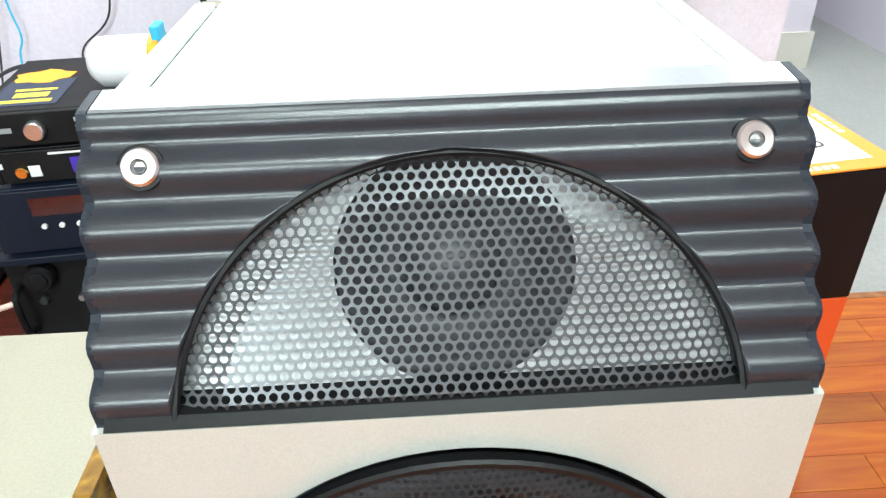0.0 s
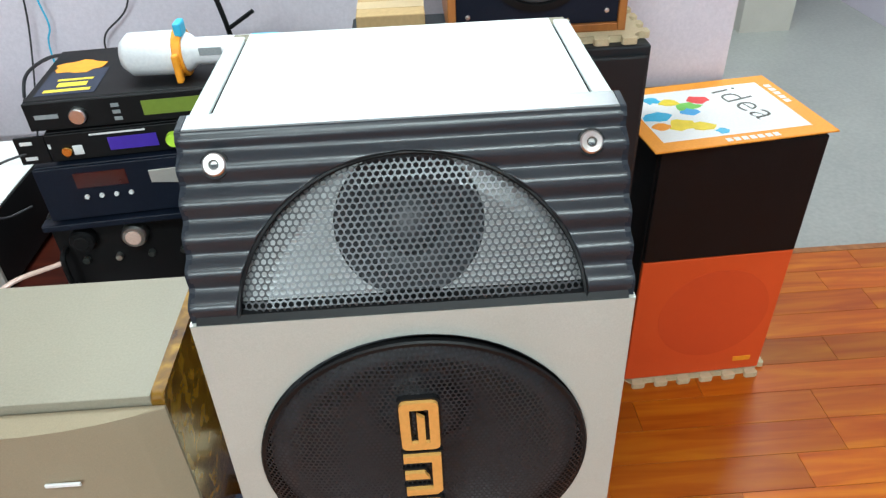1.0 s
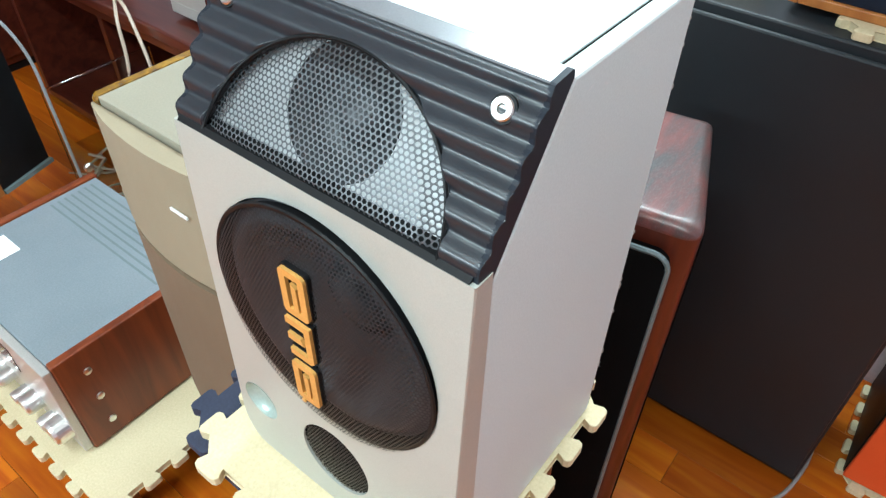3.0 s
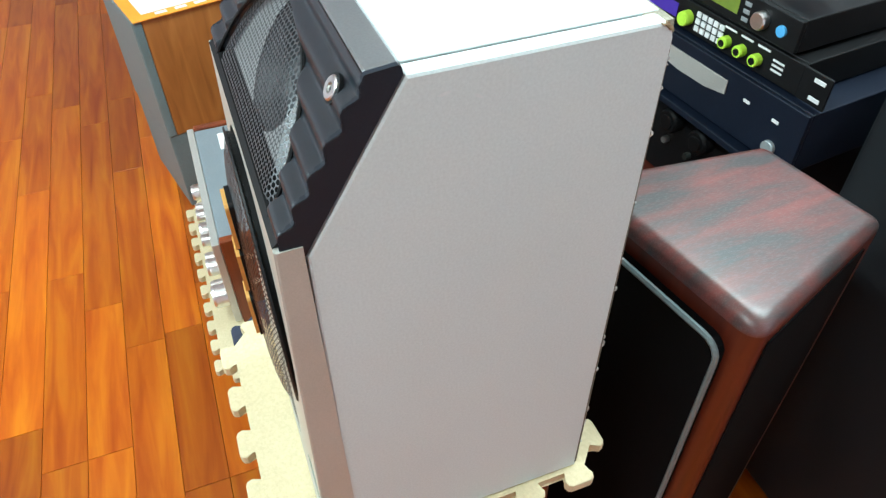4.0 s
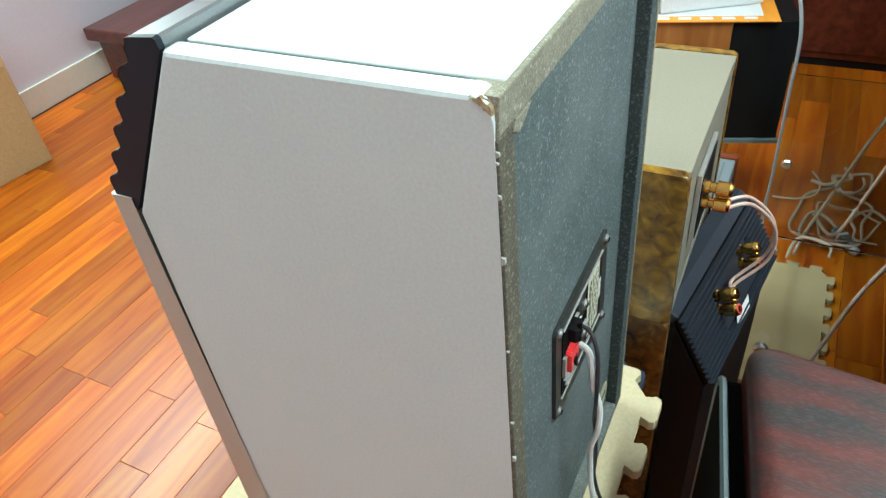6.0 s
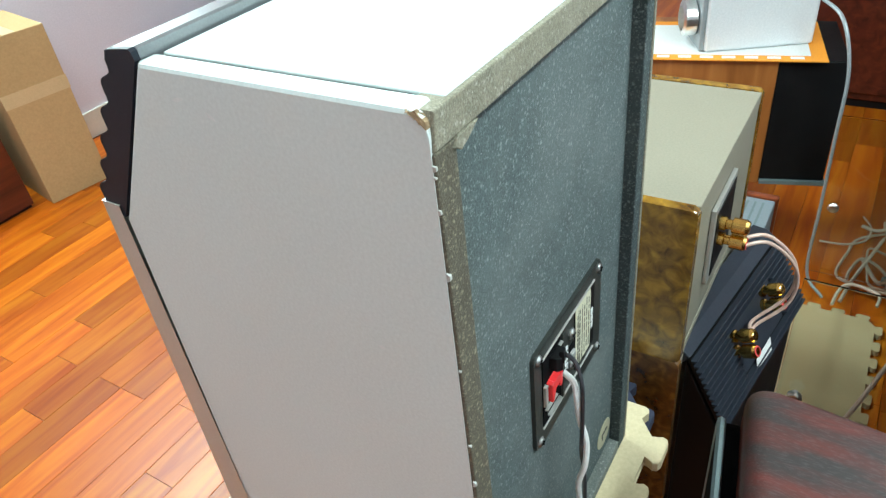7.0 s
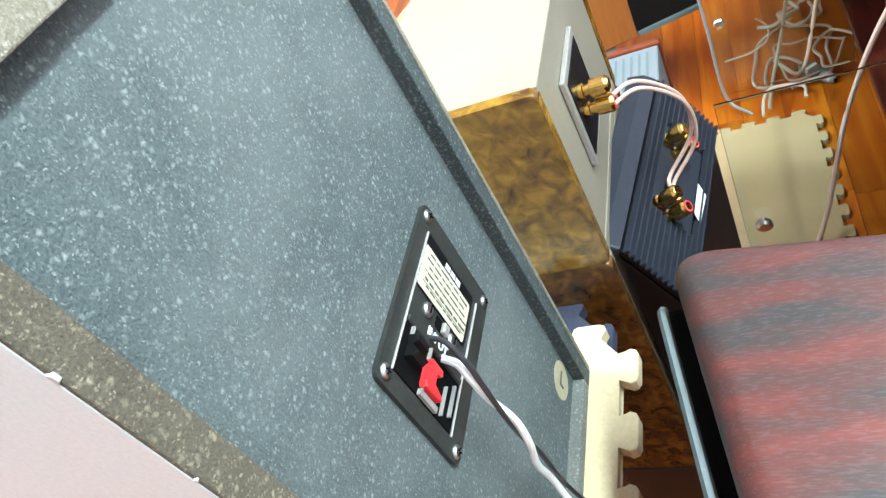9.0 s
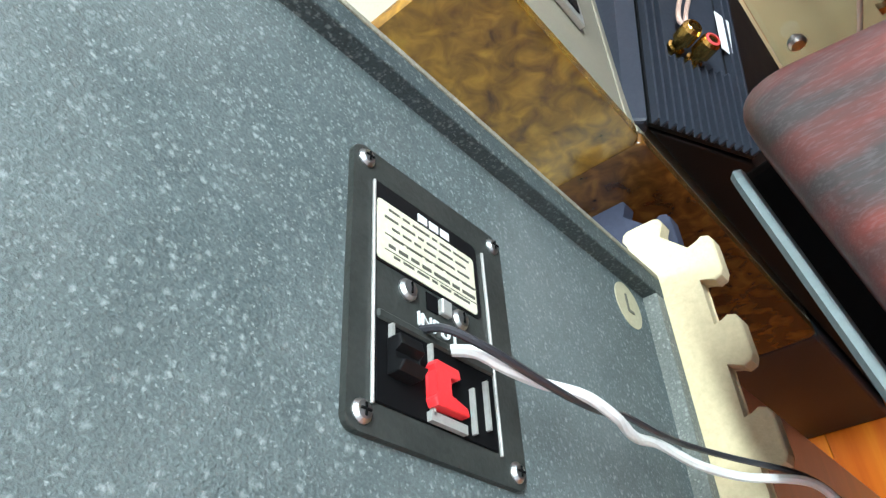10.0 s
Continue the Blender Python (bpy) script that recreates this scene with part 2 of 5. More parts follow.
M["tan_foam"] = surface("tan_foam", (0.5, 0.36, 0.19), (0.6, 0.45, 0.26), 0.85, 0, 3, 160, 0.4, (6, 1, 1))
M["navy_foam"] = surface("navy_foam", (0.02, 0.025, 0.05), (0.035, 0.04, 0.07), 0.85, 0, 6, 260, 0.4)
M["orange_foam"] = surface("orange_foam", (0.6, 0.12, 0.02), (0.7, 0.18, 0.03), 0.85, 0, 6, 260, 0.4)
M["cloth"] = surface("beige_grille_cloth", (0.255, 0.205, 0.135), (0.3, 0.245, 0.165), 0.9, 0, 5, 900, 0.4)
# darker copy of the grille cloth, for shade on the lower twin
M["shaded_cloth"] = surface("shaded_grille_cloth", (0.15, 0.1, 0.06), (0.19, 0.13, 0.08), 0.9, 0, 5, 900, 0.4)
M["beige_top"] = surface("beige_grey_vinyl", (0.245, 0.22, 0.168), (0.29, 0.262, 0.2), 0.5, 0, 6, 400, 0.2)
# burl veneer darkened likewise for the lower twin's shaded sides
M["shaded_burl"] = wood("shaded_burl_veneer", (0.035, 0.014, 0.004), (0.1, 0.042, 0.01), (0.2, 0.095, 0.02), 0.25, (26, 26, 26), 2.2, 0.0, 0.4)
M["burl"] = wood("gold_burl_veneer", (0.055, 0.022, 0.002), (0.2, 0.098, 0.008), (0.38, 0.21, 0.02), 0.2, (26, 26, 26), 2.2, 0.0, 0.5)
M["dark_wood"] = wood("dark_red_wood", (0.035, 0.006, 0.004), (0.075, 0.014, 0.008), (0.12, 0.025, 0.012), 0.3, (2, 20, 20), 1.6, 0.0, 0.4)
M["mahogany"] = mahogany_vinyl()
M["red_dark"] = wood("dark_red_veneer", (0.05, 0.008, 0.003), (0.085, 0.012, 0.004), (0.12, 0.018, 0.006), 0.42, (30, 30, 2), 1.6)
M["walnut"] = wood("orange_walnut", (0.25, 0.085, 0.018), (0.36, 0.13, 0.03), (0.46, 0.19, 0.05), 0.4, (20, 20, 2), 1.6)
M["red_side"] = wood("red_brown_side", (0.09, 0.018, 0.006), (0.17, 0.035, 0.01), (0.24, 0.055, 0.014), 0.35, (20, 20, 2), 1.6)
M["orange_cloth"] = surface("orange_front", (0.68, 0.075, 0.008), (0.76, 0.1, 0.014), 0.75, 0, 4, 600, 0.2)
M["board_orange"] = surface("orange_card", (0.85, 0.3, 0.02), (0.95, 0.38, 0.04), 0.6, 0, 5)
M["white_card"] = surface("white_card", (0.78, 0.78, 0.77), (0.85, 0.85, 0.84), 0.6, 0, 5)
M["yellow"] = plain("yellow_print", (0.85, 0.65, 0.05), 0.6)
M["green"] = plain("green_print", (0.2, 0.55, 0.1), 0.6)
M["blue"] = plain("blue_print", (0.1, 0.4, 0.75), 0.6)
M["red"] = plain("red_print", (0.75, 0.07, 0.07), 0.6)
M["lime"] = plain("lime_rubber", (0.5, 0.8, 0.06), 0.5)
M["lcd"] = plain("green_lcd", (0.16, 0.23, 0.035), 0.3, 0, 0.12)
M["violet"] = plain("violet_display", (0.04, 0.02, 0.26), 0.3, 0, 0.4)
M["red_window"] = plain("dark_red_window", (0.04, 0.004, 0.005), 0.15)
M["navy_metal"] = surface("navy_black_metal", (0.004, 0.007, 0.015), (0.008, 0.012, 0.024), 0.45, 0.0, 9, 300)
M["alu"] = surface("silver_panel", (0.5, 0.49, 0.46), (0.58, 0.57, 0.54), 0.35, 0.5, 8, 500)
M["grey_metal"] = surface("blue_grey_metal", (0.3, 0.34, 0.36), (0.38, 0.42, 0.44), 0.4, 0.3, 5, 300)
M["receiver_metal"] = surface("dull_blue_grey_metal", (0.19, 0.225, 0.25), (0.25, 0.285, 0.31), 0.5, 0.2, 5, 300)
M["rib"] = surface("slate_ribbed_plastic", (0.026, 0.03, 0.042), (0.037, 0.042, 0.056), 0.3, 0, 10, 300)
M["teal_edge"] = surface("teal_grey_edge", (0.12, 0.16, 0.165), (0.16, 0.2, 0.21), 0.5, 0, 10, 300)
M["carton"] = surface("brown_cardboard", (0.4, 0.27, 0.12), (0.48, 0.33, 0.16), 0.85, 0, 3, 120, 0.2)
M["tape"] = surface("packing_tape", (0.5, 0.37, 0.2), (0.55, 0.42, 0.24), 0.35)
M["glass"] = clear_glass("clear_glass")
M["tube"] = plain("tube_glow", (1.0, 0.98, 0.94), 0.4, 0, 12.0)
M["bottle"] = surface("milky_plastic", (0.72, 0.75, 0.78), (0.8, 0.82, 0.84), 0.35, 0, 8)
M["tape_orange"] = plain("orange_tape", (0.9, 0.35, 0.02), 0.5)
M["cyan"] = plain("cyan_plastic", (0.05, 0.45, 0.7), 0.4)


# ---------------------------------------------------------------- building helpers
def thing(name, loc=(0, 0, 0), turn=0.0, label="", category="", group="", kind=""):
    ob = new(name)
    ob.empty_display_size = 0.05
    ob.matrix_basis = pose(*loc, 0, 0, turn)
    return tagged(ob, label, category, group, kind)


def part(name, bm, material, parent, label="", smooth=False):
    me = bpy.data.meshes.new(name)
    bmesh.ops.recalc_face_normals(bm, faces=bm.faces)
    bm.to_mesh(me)
    bm.free()
    for m in material if isinstance(material, (list, tuple)) else [material]:
        me.materials.append(m)
    if smooth:
        me.polygons.foreach_set("use_smooth", [True] * len(me.polygons))
    ob = new(name, me)
    if parent is not None:
        ob.parent = parent
    return tagged(ob, label)


def add_box(bm, x0, x1, y0, y1, z0, z1, bevel=0.0, segments=2):
    vs = [bm.verts.new((x, y, z)) for x in (x0, x1) for y in (y0, y1) for z in (z0, z1)]
    fs = [bm.faces.new([vs[i] for i in f]) for f in ((0, 1, 3, 2), (4, 6, 7, 5), (0, 4, 5, 1), (2, 3, 7, 6), (0, 2, 6, 4), (1, 5, 7, 3))]
    if bevel:
        es = list({e for f in fs for e in f.edges})
        bmesh.ops.bevel(bm, geom=es, offset=bevel, segments=segments, affect="EDGES", profile=0.5)
    return bm


def box(x0, x1, y0, y1, z0, z1, bevel=0.002, segments=2):
    return add_box(bmesh.new(), x0, x1, y0, y1, z0, z1, bevel, segments)


def add_prism(bm, outline, lo, hi, axis="z", bevel=0.0):
    """An outline in a plane, drawn out along an axis from lo to hi. For x the outline is (y, z), for y (x, z), for z (x, y)."""
    def at(p, h):
        return {"x": (h, p[0], p[1]), "y": (p[0], h, p[1]), "z": (p[0], p[1], h)}[axis]
    a = [bm.verts.new(at(p, lo)) for p in outline]
    b = [bm.verts.new(at(p, hi)) for p in outline]
    n = len(outline)
    fs = [bm.faces.new(a[::-1]), bm.faces.new(b)]
    for i in range(n):
        fs.append(bm.faces.new((a[i], a[(i + 1) % n], b[(i + 1) % n], b[i])))
    if bevel:
        es = list({e for f in fs[:2] for e in f.edges})
        bmesh.ops.bevel(bm, geom=es, offset=bevel, segments=2, affect="EDGES", profile=0.5)
    return bm


def prism(outline, lo, hi, axis="z", bevel=0.0):
    return add_prism(bmesh.new(), outline, lo, hi, axis, bevel)


def add_lathe(bm, profile, m=None, steps=24, close=False):
    """A profile of (radius, height) turned round z, then laid by the matrix m."""
    m = m or Matrix.Identity(4)
    rings = []
    for r, h in profile:
        if r < 1e-6:
            rings.append([bm.verts.new(m @ Vector((0, 0, h)))])
        else:
            rings.append([bm.verts.new(m @ Vector((r * math.cos(2 * math.pi * k / steps), r * math.sin(2 * math.pi * k / steps), h))) for k in range(steps)])
    for a, b in zip(rings, rings[1:]):
        for k in range(steps):
            j = (k + 1) % steps
            if len(a) == 1 and len(b) > 1:
                bm.faces.new((a[0], b[k], b[j]))
            elif len(b) == 1 and len(a) > 1:
                bm.faces.new((a[k], a[j], b[0]))
            elif len(a) > 1:
                bm.faces.new((a[k], a[j], b[j], b[k]))
    return bm


def lathe(profile, m=None, steps=24):
    return add_lathe(bmesh.new(), profile, m, steps)


def knob_profile(r, h):
    return [(0, 0), (r, 0), (r, h * 0.8), (r * 0.88, h), (0, h)]


def smooth_path(points, n=8):
    """Catmull-Rom curve through the points."""
    p = [Vector(q) for q in points]
    p = [p[0] * 2 - p[1]] + p + [p[-1] * 2 - p[-2]]
    out = []
    for i in range(1, len(p) - 2):
        for k in range(n):
            t = k / n
            out.append(0.5 * ((2 * p[i]) + (p[i + 1] - p[i - 1]) * t + (2 * p[i - 1] - 5 * p[i] + 4 * p[i + 1] - p[i + 2]) * t * t + (3 * p[i] - p[i - 1] - 3 * p[i + 1] + p[i + 2]) * t ** 3))
    return out + [p[-2]]


def add_tube(bm, points, r, sides=8, n=8):
    path = smooth_path(points, n)
    rings = []
    up = Vector((0.13, 0.21, 1)).normalized()
    for i, c in enumerate(path):
        d = (path[min(i + 1, len(path) - 1)] - path[max(i - 1, 0)]).normalized()
        a = d.cross(up)
        if a.length < 1e-3:
            a = d.cross(Vector((1, 0, 0)))
        a.normalize()
        b = d.cross(a)
        rings.append([bm.verts.new(c + r * (math.cos(2 * math.pi * k / sides) * a + math.sin(2 * math.pi * k / sides) * b)) for k in range(sides)])
    for p, q in zip(rings, rings[1:]):
        for k in range(sides):
            bm.faces.new((p[k], p[(k + 1) % sides], q[(k + 1) % sides], q[k]))
    bm.faces.new(rings[0][::-1])
    bm.faces.new(rings[-1])
    return bm


def tube(points, r, sides=8, n=8):
    return add_tube(bmesh.new(), points, r, sides, n)


def rounded(x0, x1, y0, y1, r, n=5):
    out = []
    for cx, cy, a0 in ((x1 - r, y0 + r, -90), (x1 - r, y1 - r, 0), (x0 + r, y1 - r, 90), (x0 + r, y0 + r, 180)):
        for k in range(n + 1):
            a = radians(a0 + 90 * k / n)
            out.append((cx + r * math.cos(a), cy + r * math.sin(a)))
    return out


def jigsaw(x0, x1, y0, y1, nx, ny, depth=0.018):
    """The outline of a puzzle mat: flared teeth with clipped corners along all four sides."""
    def side(ax, ay, bx, by, n):
        a, b = Vector((ax, ay)), Vector((bx, by))
        d = (b - a) / n
        u = d.normalized()
        o = Vector((u.y, -u.x))
        L = d.length
        pts = []
        for i in range(n):
            s = a + d * i
            for f, h in ((0.32, 0), (0.21, 0.6), (0.24, 0.88), (0.31, 1.0), (0.69, 1.0), (0.76, 0.88), (0.79, 0.6), (0.68, 0)):
                pts.append(s + u * L * f + o * depth * h)
        return [(p.x, p.y) for p in pts]
    return side(x0, y0, x1, y0, nx) + side(x1, y0, x1, y1, ny) + side(x1, y1, x0, y1, nx) + side(x0, y1, x0, y0, ny)


def foam_mat(name, x0, x1, y0, y1, nx, ny, z, thick, mat, label, turn=0.0):
    cx, cy = (x0 + x1) / 2, (y0 + y1) / 2
    bm = prism(jigsaw(x0 - cx, x1 - cx, y0 - cy, y1 - cy, nx, ny), 0, thick, "z", 0.0015)
    ob = part(name, bm, mat, None)
    ob.matrix_basis = pose(cx, cy, z, 0, 0, turn)
    return tagged(ob, label, "foam mat", "puzzle foam mats")


def perforated(bm, inside, to3d, pitch, hole, width, height, sides=6, y_start=0.0):
    """A sheet of hexagonal cells, each with a round hole through it, over the plane patch where inside(u, v) holds."""
    rowh = pitch * math.sqrt(3) / 2
    cache = {}

    def vert(u, v):
        k = (round(u * 2e5), round(v * 2e5))
        if k not in cache:
            cache[k] = bm.verts.new(to3d(u, v))
        return cache[k]
    R = pitch / math.sqrt(3)
    for j in range(int(height / rowh) + 2):
        v = y_start + j * rowh
        for i in range(-int(width / pitch / 2) - 1, int(width / pitch / 2) + 2):
            u = i * pitch + (pitch / 2 if j % 2 else 0)
            if not inside(u, v):
                continue
            n = sides // 6
            outer, inner = [], []
            for k in range(6):
                a0, a1 = radians(30 + 60 * k), radians(90 + 60 * k)
                p0, p1 = Vector((u + R * math.cos(a0), v + R * math.sin(a0))), Vector((u + R * math.cos(a1), v + R * math.sin(a1)))
                for s in range(n):
                    outer.append(p0.lerp(p1, s / n))
                    a = a0 + (a1 - a0) * s / n
                    inner.append(Vector((u + hole * math.cos(a), v + hole * math.sin(a))))
            o = [vert(p.x, p.y) for p in outer]
            q = [bm.verts.new(to3d(p.x, p.y)) for p in inner]
            for k in range(len(o)):
                l = (k + 1) % len(o)
                bm.faces.new((o[k], o[l], q[l], q[k]))
    return bm


def bar_parts(name, rows, to3d, thick_dir, mat, parent, h=0.0004):
    for r in rows:
        part(name, bars([r], to3d, thick_dir, h), mat, parent)


def cut_plate(outer, holes, y0, y1):
    """A plate in the x-z plane with holes, from y0 to y1."""
    bm = bmesh.new()
    loops = [[bm.verts.new((u, y0, v)) for u, v in l] for l in [outer] + holes]
    es = [bm.edges.new((l[i], l[(i + 1) % len(l)])) for l in loops for i in range(len(l))]
    bmesh.ops.triangle_fill(bm, edges=es, use_beauty=True)
    r = bmesh.ops.extrude_face_region(bm, geom=list(bm.faces))
    bmesh.ops.translate(bm, vec=(0, y1 - y0, 0), verts=[v for v in r["geom"] if isinstance(v, bmesh.types.BMVert)])
    return bm


def bars(rows, to3d, thick_dir, h=0.0004):
    """Short flat bars for print that cannot be read: rows of (u0, u1, v0, v1)."""
    bm = bmesh.new()
    for u0, u1, v0, v1 in rows:
        a = [Vector(to3d(u, v)) for u, v in ((u0, v0), (u1, v0), (u1, v1), (u0, v1))]
        t = Vector(thick_dir) * h
        lo, hi = [bm.verts.new(p) for p in a], [bm.verts.new(p + t) for p in a]
        bm.faces.new(hi)
        for k in range(4):
            bm.faces.new((lo[k], lo[(k + 1) % 4], hi[(k + 1) % 4], hi[k]))
    return bm


def lettering(name, text, size, m, mat, parent, depth=0.0004, label="", thin=0.0):
    cu = bpy.data.curves.new(name, "FONT")
    cu.body, cu.size, cu.extrude, cu.align_x, cu.align_y = text, size, depth, "CENTER", "CENTER"
    cu.resolution_u = 3
    cu.offset = thin
    ob = bpy.data.objects.new(name, cu)
    me = bpy.data.meshes.new_from_object(ob)
    bpy.data.objects.remove(ob)
    me.materials.append(mat)
    o = new(name, me)
    o.parent = parent
    o.matrix_basis = m
    return tagged(o, label)
# ---------------------------------------------------------------- the room
def slab(name, x0, x1, y0, y1, z0, z1, mat, kind="structure", label="", category=""):
    ob = part(name, box(x0, x1, y0, y1, z0, z1, 0), mat, None)
    return tagged(ob, label, category, "", kind)


slab("wall_north", WEST, WALL_END, NORTH, NORTH + 0.14, -0.1, CEIL, M["wall"], label="pale lilac painted wall behind the hi-fi cabinet", category="wall")
slab("wall_south", WEST, EAST, SOUTH - 0.14, SOUTH, -0.1, CEIL, M["wall"], label="pale lilac painted wall at the bench", category="wall")
slab("wall_west", WEST - 0.14, WEST, SOUTH - 0.14, NORTH + 0.14, -0.1, CEIL, M["wall"], label="plain lilac painted side wall", category="wall")
slab("wall_east", EAST, EAST + 0.14, SOUTH - 0.14, 4.74, -0.1, CEIL, M["wall"], label="plain lilac painted side wall", category="wall")
slab("wall_far", WALL_END - 0.14, EAST + 0.14, 4.6, 4.74, -0.1, CEIL, M["wall"], label="pale wall at the end of the next room", category="wall")
slab("wall_passage", WALL_END - 0.14, WALL_END, NORTH + 0.14, 4.6, -0.1, CEIL, M["wall"], label="pale wall along the passage", category="wall")
slab("ceiling", WEST - 0.14, EAST + 0.14, SOUTH - 0.14, 4.74, CEIL, CEIL + 0.1, M["ceiling"], label="plain white ceiling", category="ceiling")
slab("floor_next_room", WALL_END, EAST, BOARD_END, 4.6, -0.12, -0.03, M["tile"], label="grey tiled floor of the next room, a step lower", category="floor")
slab("baseboard", WEST, EAST, SOUTH, SOUTH + 0.012, 0, 0.11, M["skirting"], label="cream skirting board along the wall", category="skirting")
slab("trim", WALL_END + 0.0001, WALL_END + 0.015, NORTH + 0.14, 4.6, -0.03, 0.1, M["skirting"], label="cream skirting board in the passage", category="skirting")
slab("pillar", 1.82, 2.06, 3.42, 3.72, -0.03, CEIL, M["wall"], label="pale square pillar standing on grey tiles", category="pillar")
slab("plinth", 1.80, 2.08, 3.40, 3.74, -0.03, 0.16, M["skirting"], label="cream plinth round the pillar", category="plinth")

# ---------------------------------------------------------------- main loudspeaker
HW, H, D = 0.14, 0.501, 0.252     # half width, height, depth; local z = 0 at its foot
ZC = 0.402                        # height of the crease between the two front plates
SY, SZ = 0.064, 0.102             # run and rise of the slanted plate
SL = math.hypot(SY, SZ)
LEAN = 0.014                      # the lower plate comes forward towards its foot

spk = thing("loudspeaker", (0, 0, 0.669), 0, "silver-fronted karaoke loudspeaker with pale grey cabinet on a foam mat", "loudspeaker")


def slant(u, s, out=0.0):
    """A point of the slanted plate: u across, s up the slope, out along its normal."""
    n = Vector((0, -SZ / SL, SY / SL))
    return Vector((u, SY * s / SL, ZC + SZ * s / SL)) + n * out


def lower(u, z, out=0.0):
    return Vector((u, -LEAN * (ZC - z) / ZC - out, z))


M["fray"] = surface("frayed_vinyl", (0.3, 0.3, 0.28), (0.5, 0.5, 0.47), 0.8, 0, 120)
M["scuff"] = surface("pale_scuff", (0.585, 0.622, 0.62), (0.64, 0.675, 0.672), 0.6)


def cabinet():
    t = 0.0138
    prof = [(0.012, 0.004), (0.0185, ZC - 0.0105), (0.086, H - 0.001), (D - 0.009, H - 0.001), (D - 0.0045, H - 0.0025), (D - 0.0018, H - 0.006), (D - 0.001, H - 0.012), (D - 0.001, 0.0)]
    for sx, nm in ((1, "side_panel"), (-1, "side_panel")):
        a, b = (HW - t, HW) if sx > 0 else (-HW, -HW + t)
        part(nm, prism(prof, a, b, "x", 0.0025), M["vinyl"], spk, "pale grey vinyl side with worn edges")
    part("top_panel", box(-HW + t + 0.0018, HW - t - 0.0018, 0.087, D - 0.002, H - 0.015, H - 0.0012, 0.001), M["vinyl"], spk, "pale grey vinyl top between narrow joints")
    part("joint_filler", box(-HW + t - 0.0008, HW - t + 0.0008, 0.09, D - 0.016, H - 0.03, H - 0.0155, 0), M["void"], spk)
    for a in (-HW + t + 0.0001, HW - t - 0.0017):
        part("joint_line", box(a, a + 0.0016, 0.089, D - 0.017, H - 0.014, H - 0.0027, 0), M["void"], spk, "dark joint between top and side")
    part("bottom_panel", box(-HW + t, HW - t, 0.02, D - 0.0165, 0, 0.014, 0.001), M["vinyl"], spk)
    # inset back and its raised rim
    part("back_panel", box(-HW + 0.012, HW - 0.012, D - 0.022, D - 0.010, 0.012, H - 0.016, 0.0008), M["back"], spk, "dark speckled back panel, set in, with pale dust")
    part("back_rim", prism([(-HW + 0.001, H - 0.019), (HW - 0.001, H - 0.019), (HW - 0.003, H - 0.002), (-HW + 0.003, H - 0.002)], D - 0.014, D + 0.0006, "y", 0.001), M["rim"], spk, "dusty worn top rim of the back")
    part("back_rim", box(HW - 0.0172, HW - 0.0005, D - 0.014, D + 0.0003, 0.005, H - 0.0195, 0.001), M["rim_brown"], spk, "scuffed side rim of the back")
    part("back_rim", box(-HW + 0.0005, -HW + 0.0172, D - 0.014, D + 0.0003, 0.0002, H - 0.0195, 0.001), M["rim_dark"], spk, "dark side rim of the back")
    part("back_rim", box(-HW + 0.0173, HW - 0.0173, D - 0.014, D + 0.0002, 0.0002, 0.013, 0.001), M["rim_low"], spk, "dusty foot rim of the back")
    part("worn_edge", box(-HW - 0.0003, -HW + 0.0034, D - 0.004, D + 0.0012, 0.004, H - 0.0195, 0.0005), M["rim"], spk, "pale worn outer edge of the rim")
    torn = [(0.106, H - 0.0188), (0.1225, H - 0.0188), (0.1262, H - 0.0228), (0.121, H - 0.0262), (0.1165, H - 0.0232), (0.111, H - 0.0216)]
    part("torn_edge", prism(torn, D - 0.008, D + 0.0016, "y", 0.0006), M["rim"], spk, "pale torn end of the top rim")
    bm = bmesh.new()
    rnd = random.Random(4)
    prof = [(D - 0.0105, H - 0.0016), (D - 0.0045, H - 0.0028), (D - 0.0012, H - 0.0075), (D - 0.0045, H - 0.0062), (D - 0.0075, H - 0.0035)]
    add_prism(bm, prof, HW - 0.006, HW + 0.0002, "x")
    bmesh.ops.subdivide_edges(bm, edges=bm.edges[:], cuts=4, use_grid_fill=True)
    for v in bm.verts:
        v.co += Vector((rnd.gauss(0, 1), rnd.gauss(0, 1), rnd.gauss(0, 1))) * 0.0005
    part("chipped_corner", bm, M["chip"], spk, "broken corner with bare brown chipboard")
    # frayed pale edge of the vinyl along the back
    z = H - 0.024
    k = 0
    while z > 0.02:
        n = rnd.choice((0.0015, 0.003, 0.005, 0.009))
        o = rnd.uniform(-0.0003, 0.0007)
        part("frayed_edge", prism([(D - 0.0009, z - n), (D + 0.0005 + o, z - n * 0.7), (D + 0.0003 + o, z - n * 0.2), (D - 0.0009, z)], HW - 0.0008 - abs(o), HW + 0.0003, "x"), M["fray"], spk, "pale frayed vinyl edge" if k == 0 else "")
        z -= n + rnd.choice((0.002, 0.014, 0.03, 0.055))
        k += 1
    for yy, zz, ln, ang in ((0.128, 0.478, 0.007, -35), (0.108, 0.484, 0.009, 12), (0.205, 0.36, 0.005, -3)):
        pts = [(yy + ln * f * math.cos(radians(ang)) - g * math.sin(radians(ang)), zz + ln * f * math.sin(radians(ang)) + g * math.cos(radians(ang))) for f, g in ((-0.5, 0), (-0.2, -0.0012), (0.3, -0.0007), (0.5, 0.0002), (0.1, 0.0011), (-0.3, 0.0008))]
        part("scuff_mark", prism(pts, HW - 0.0002, HW + 0.00006, "x"), M["scuff"], spk, "pale scuff on the vinyl")


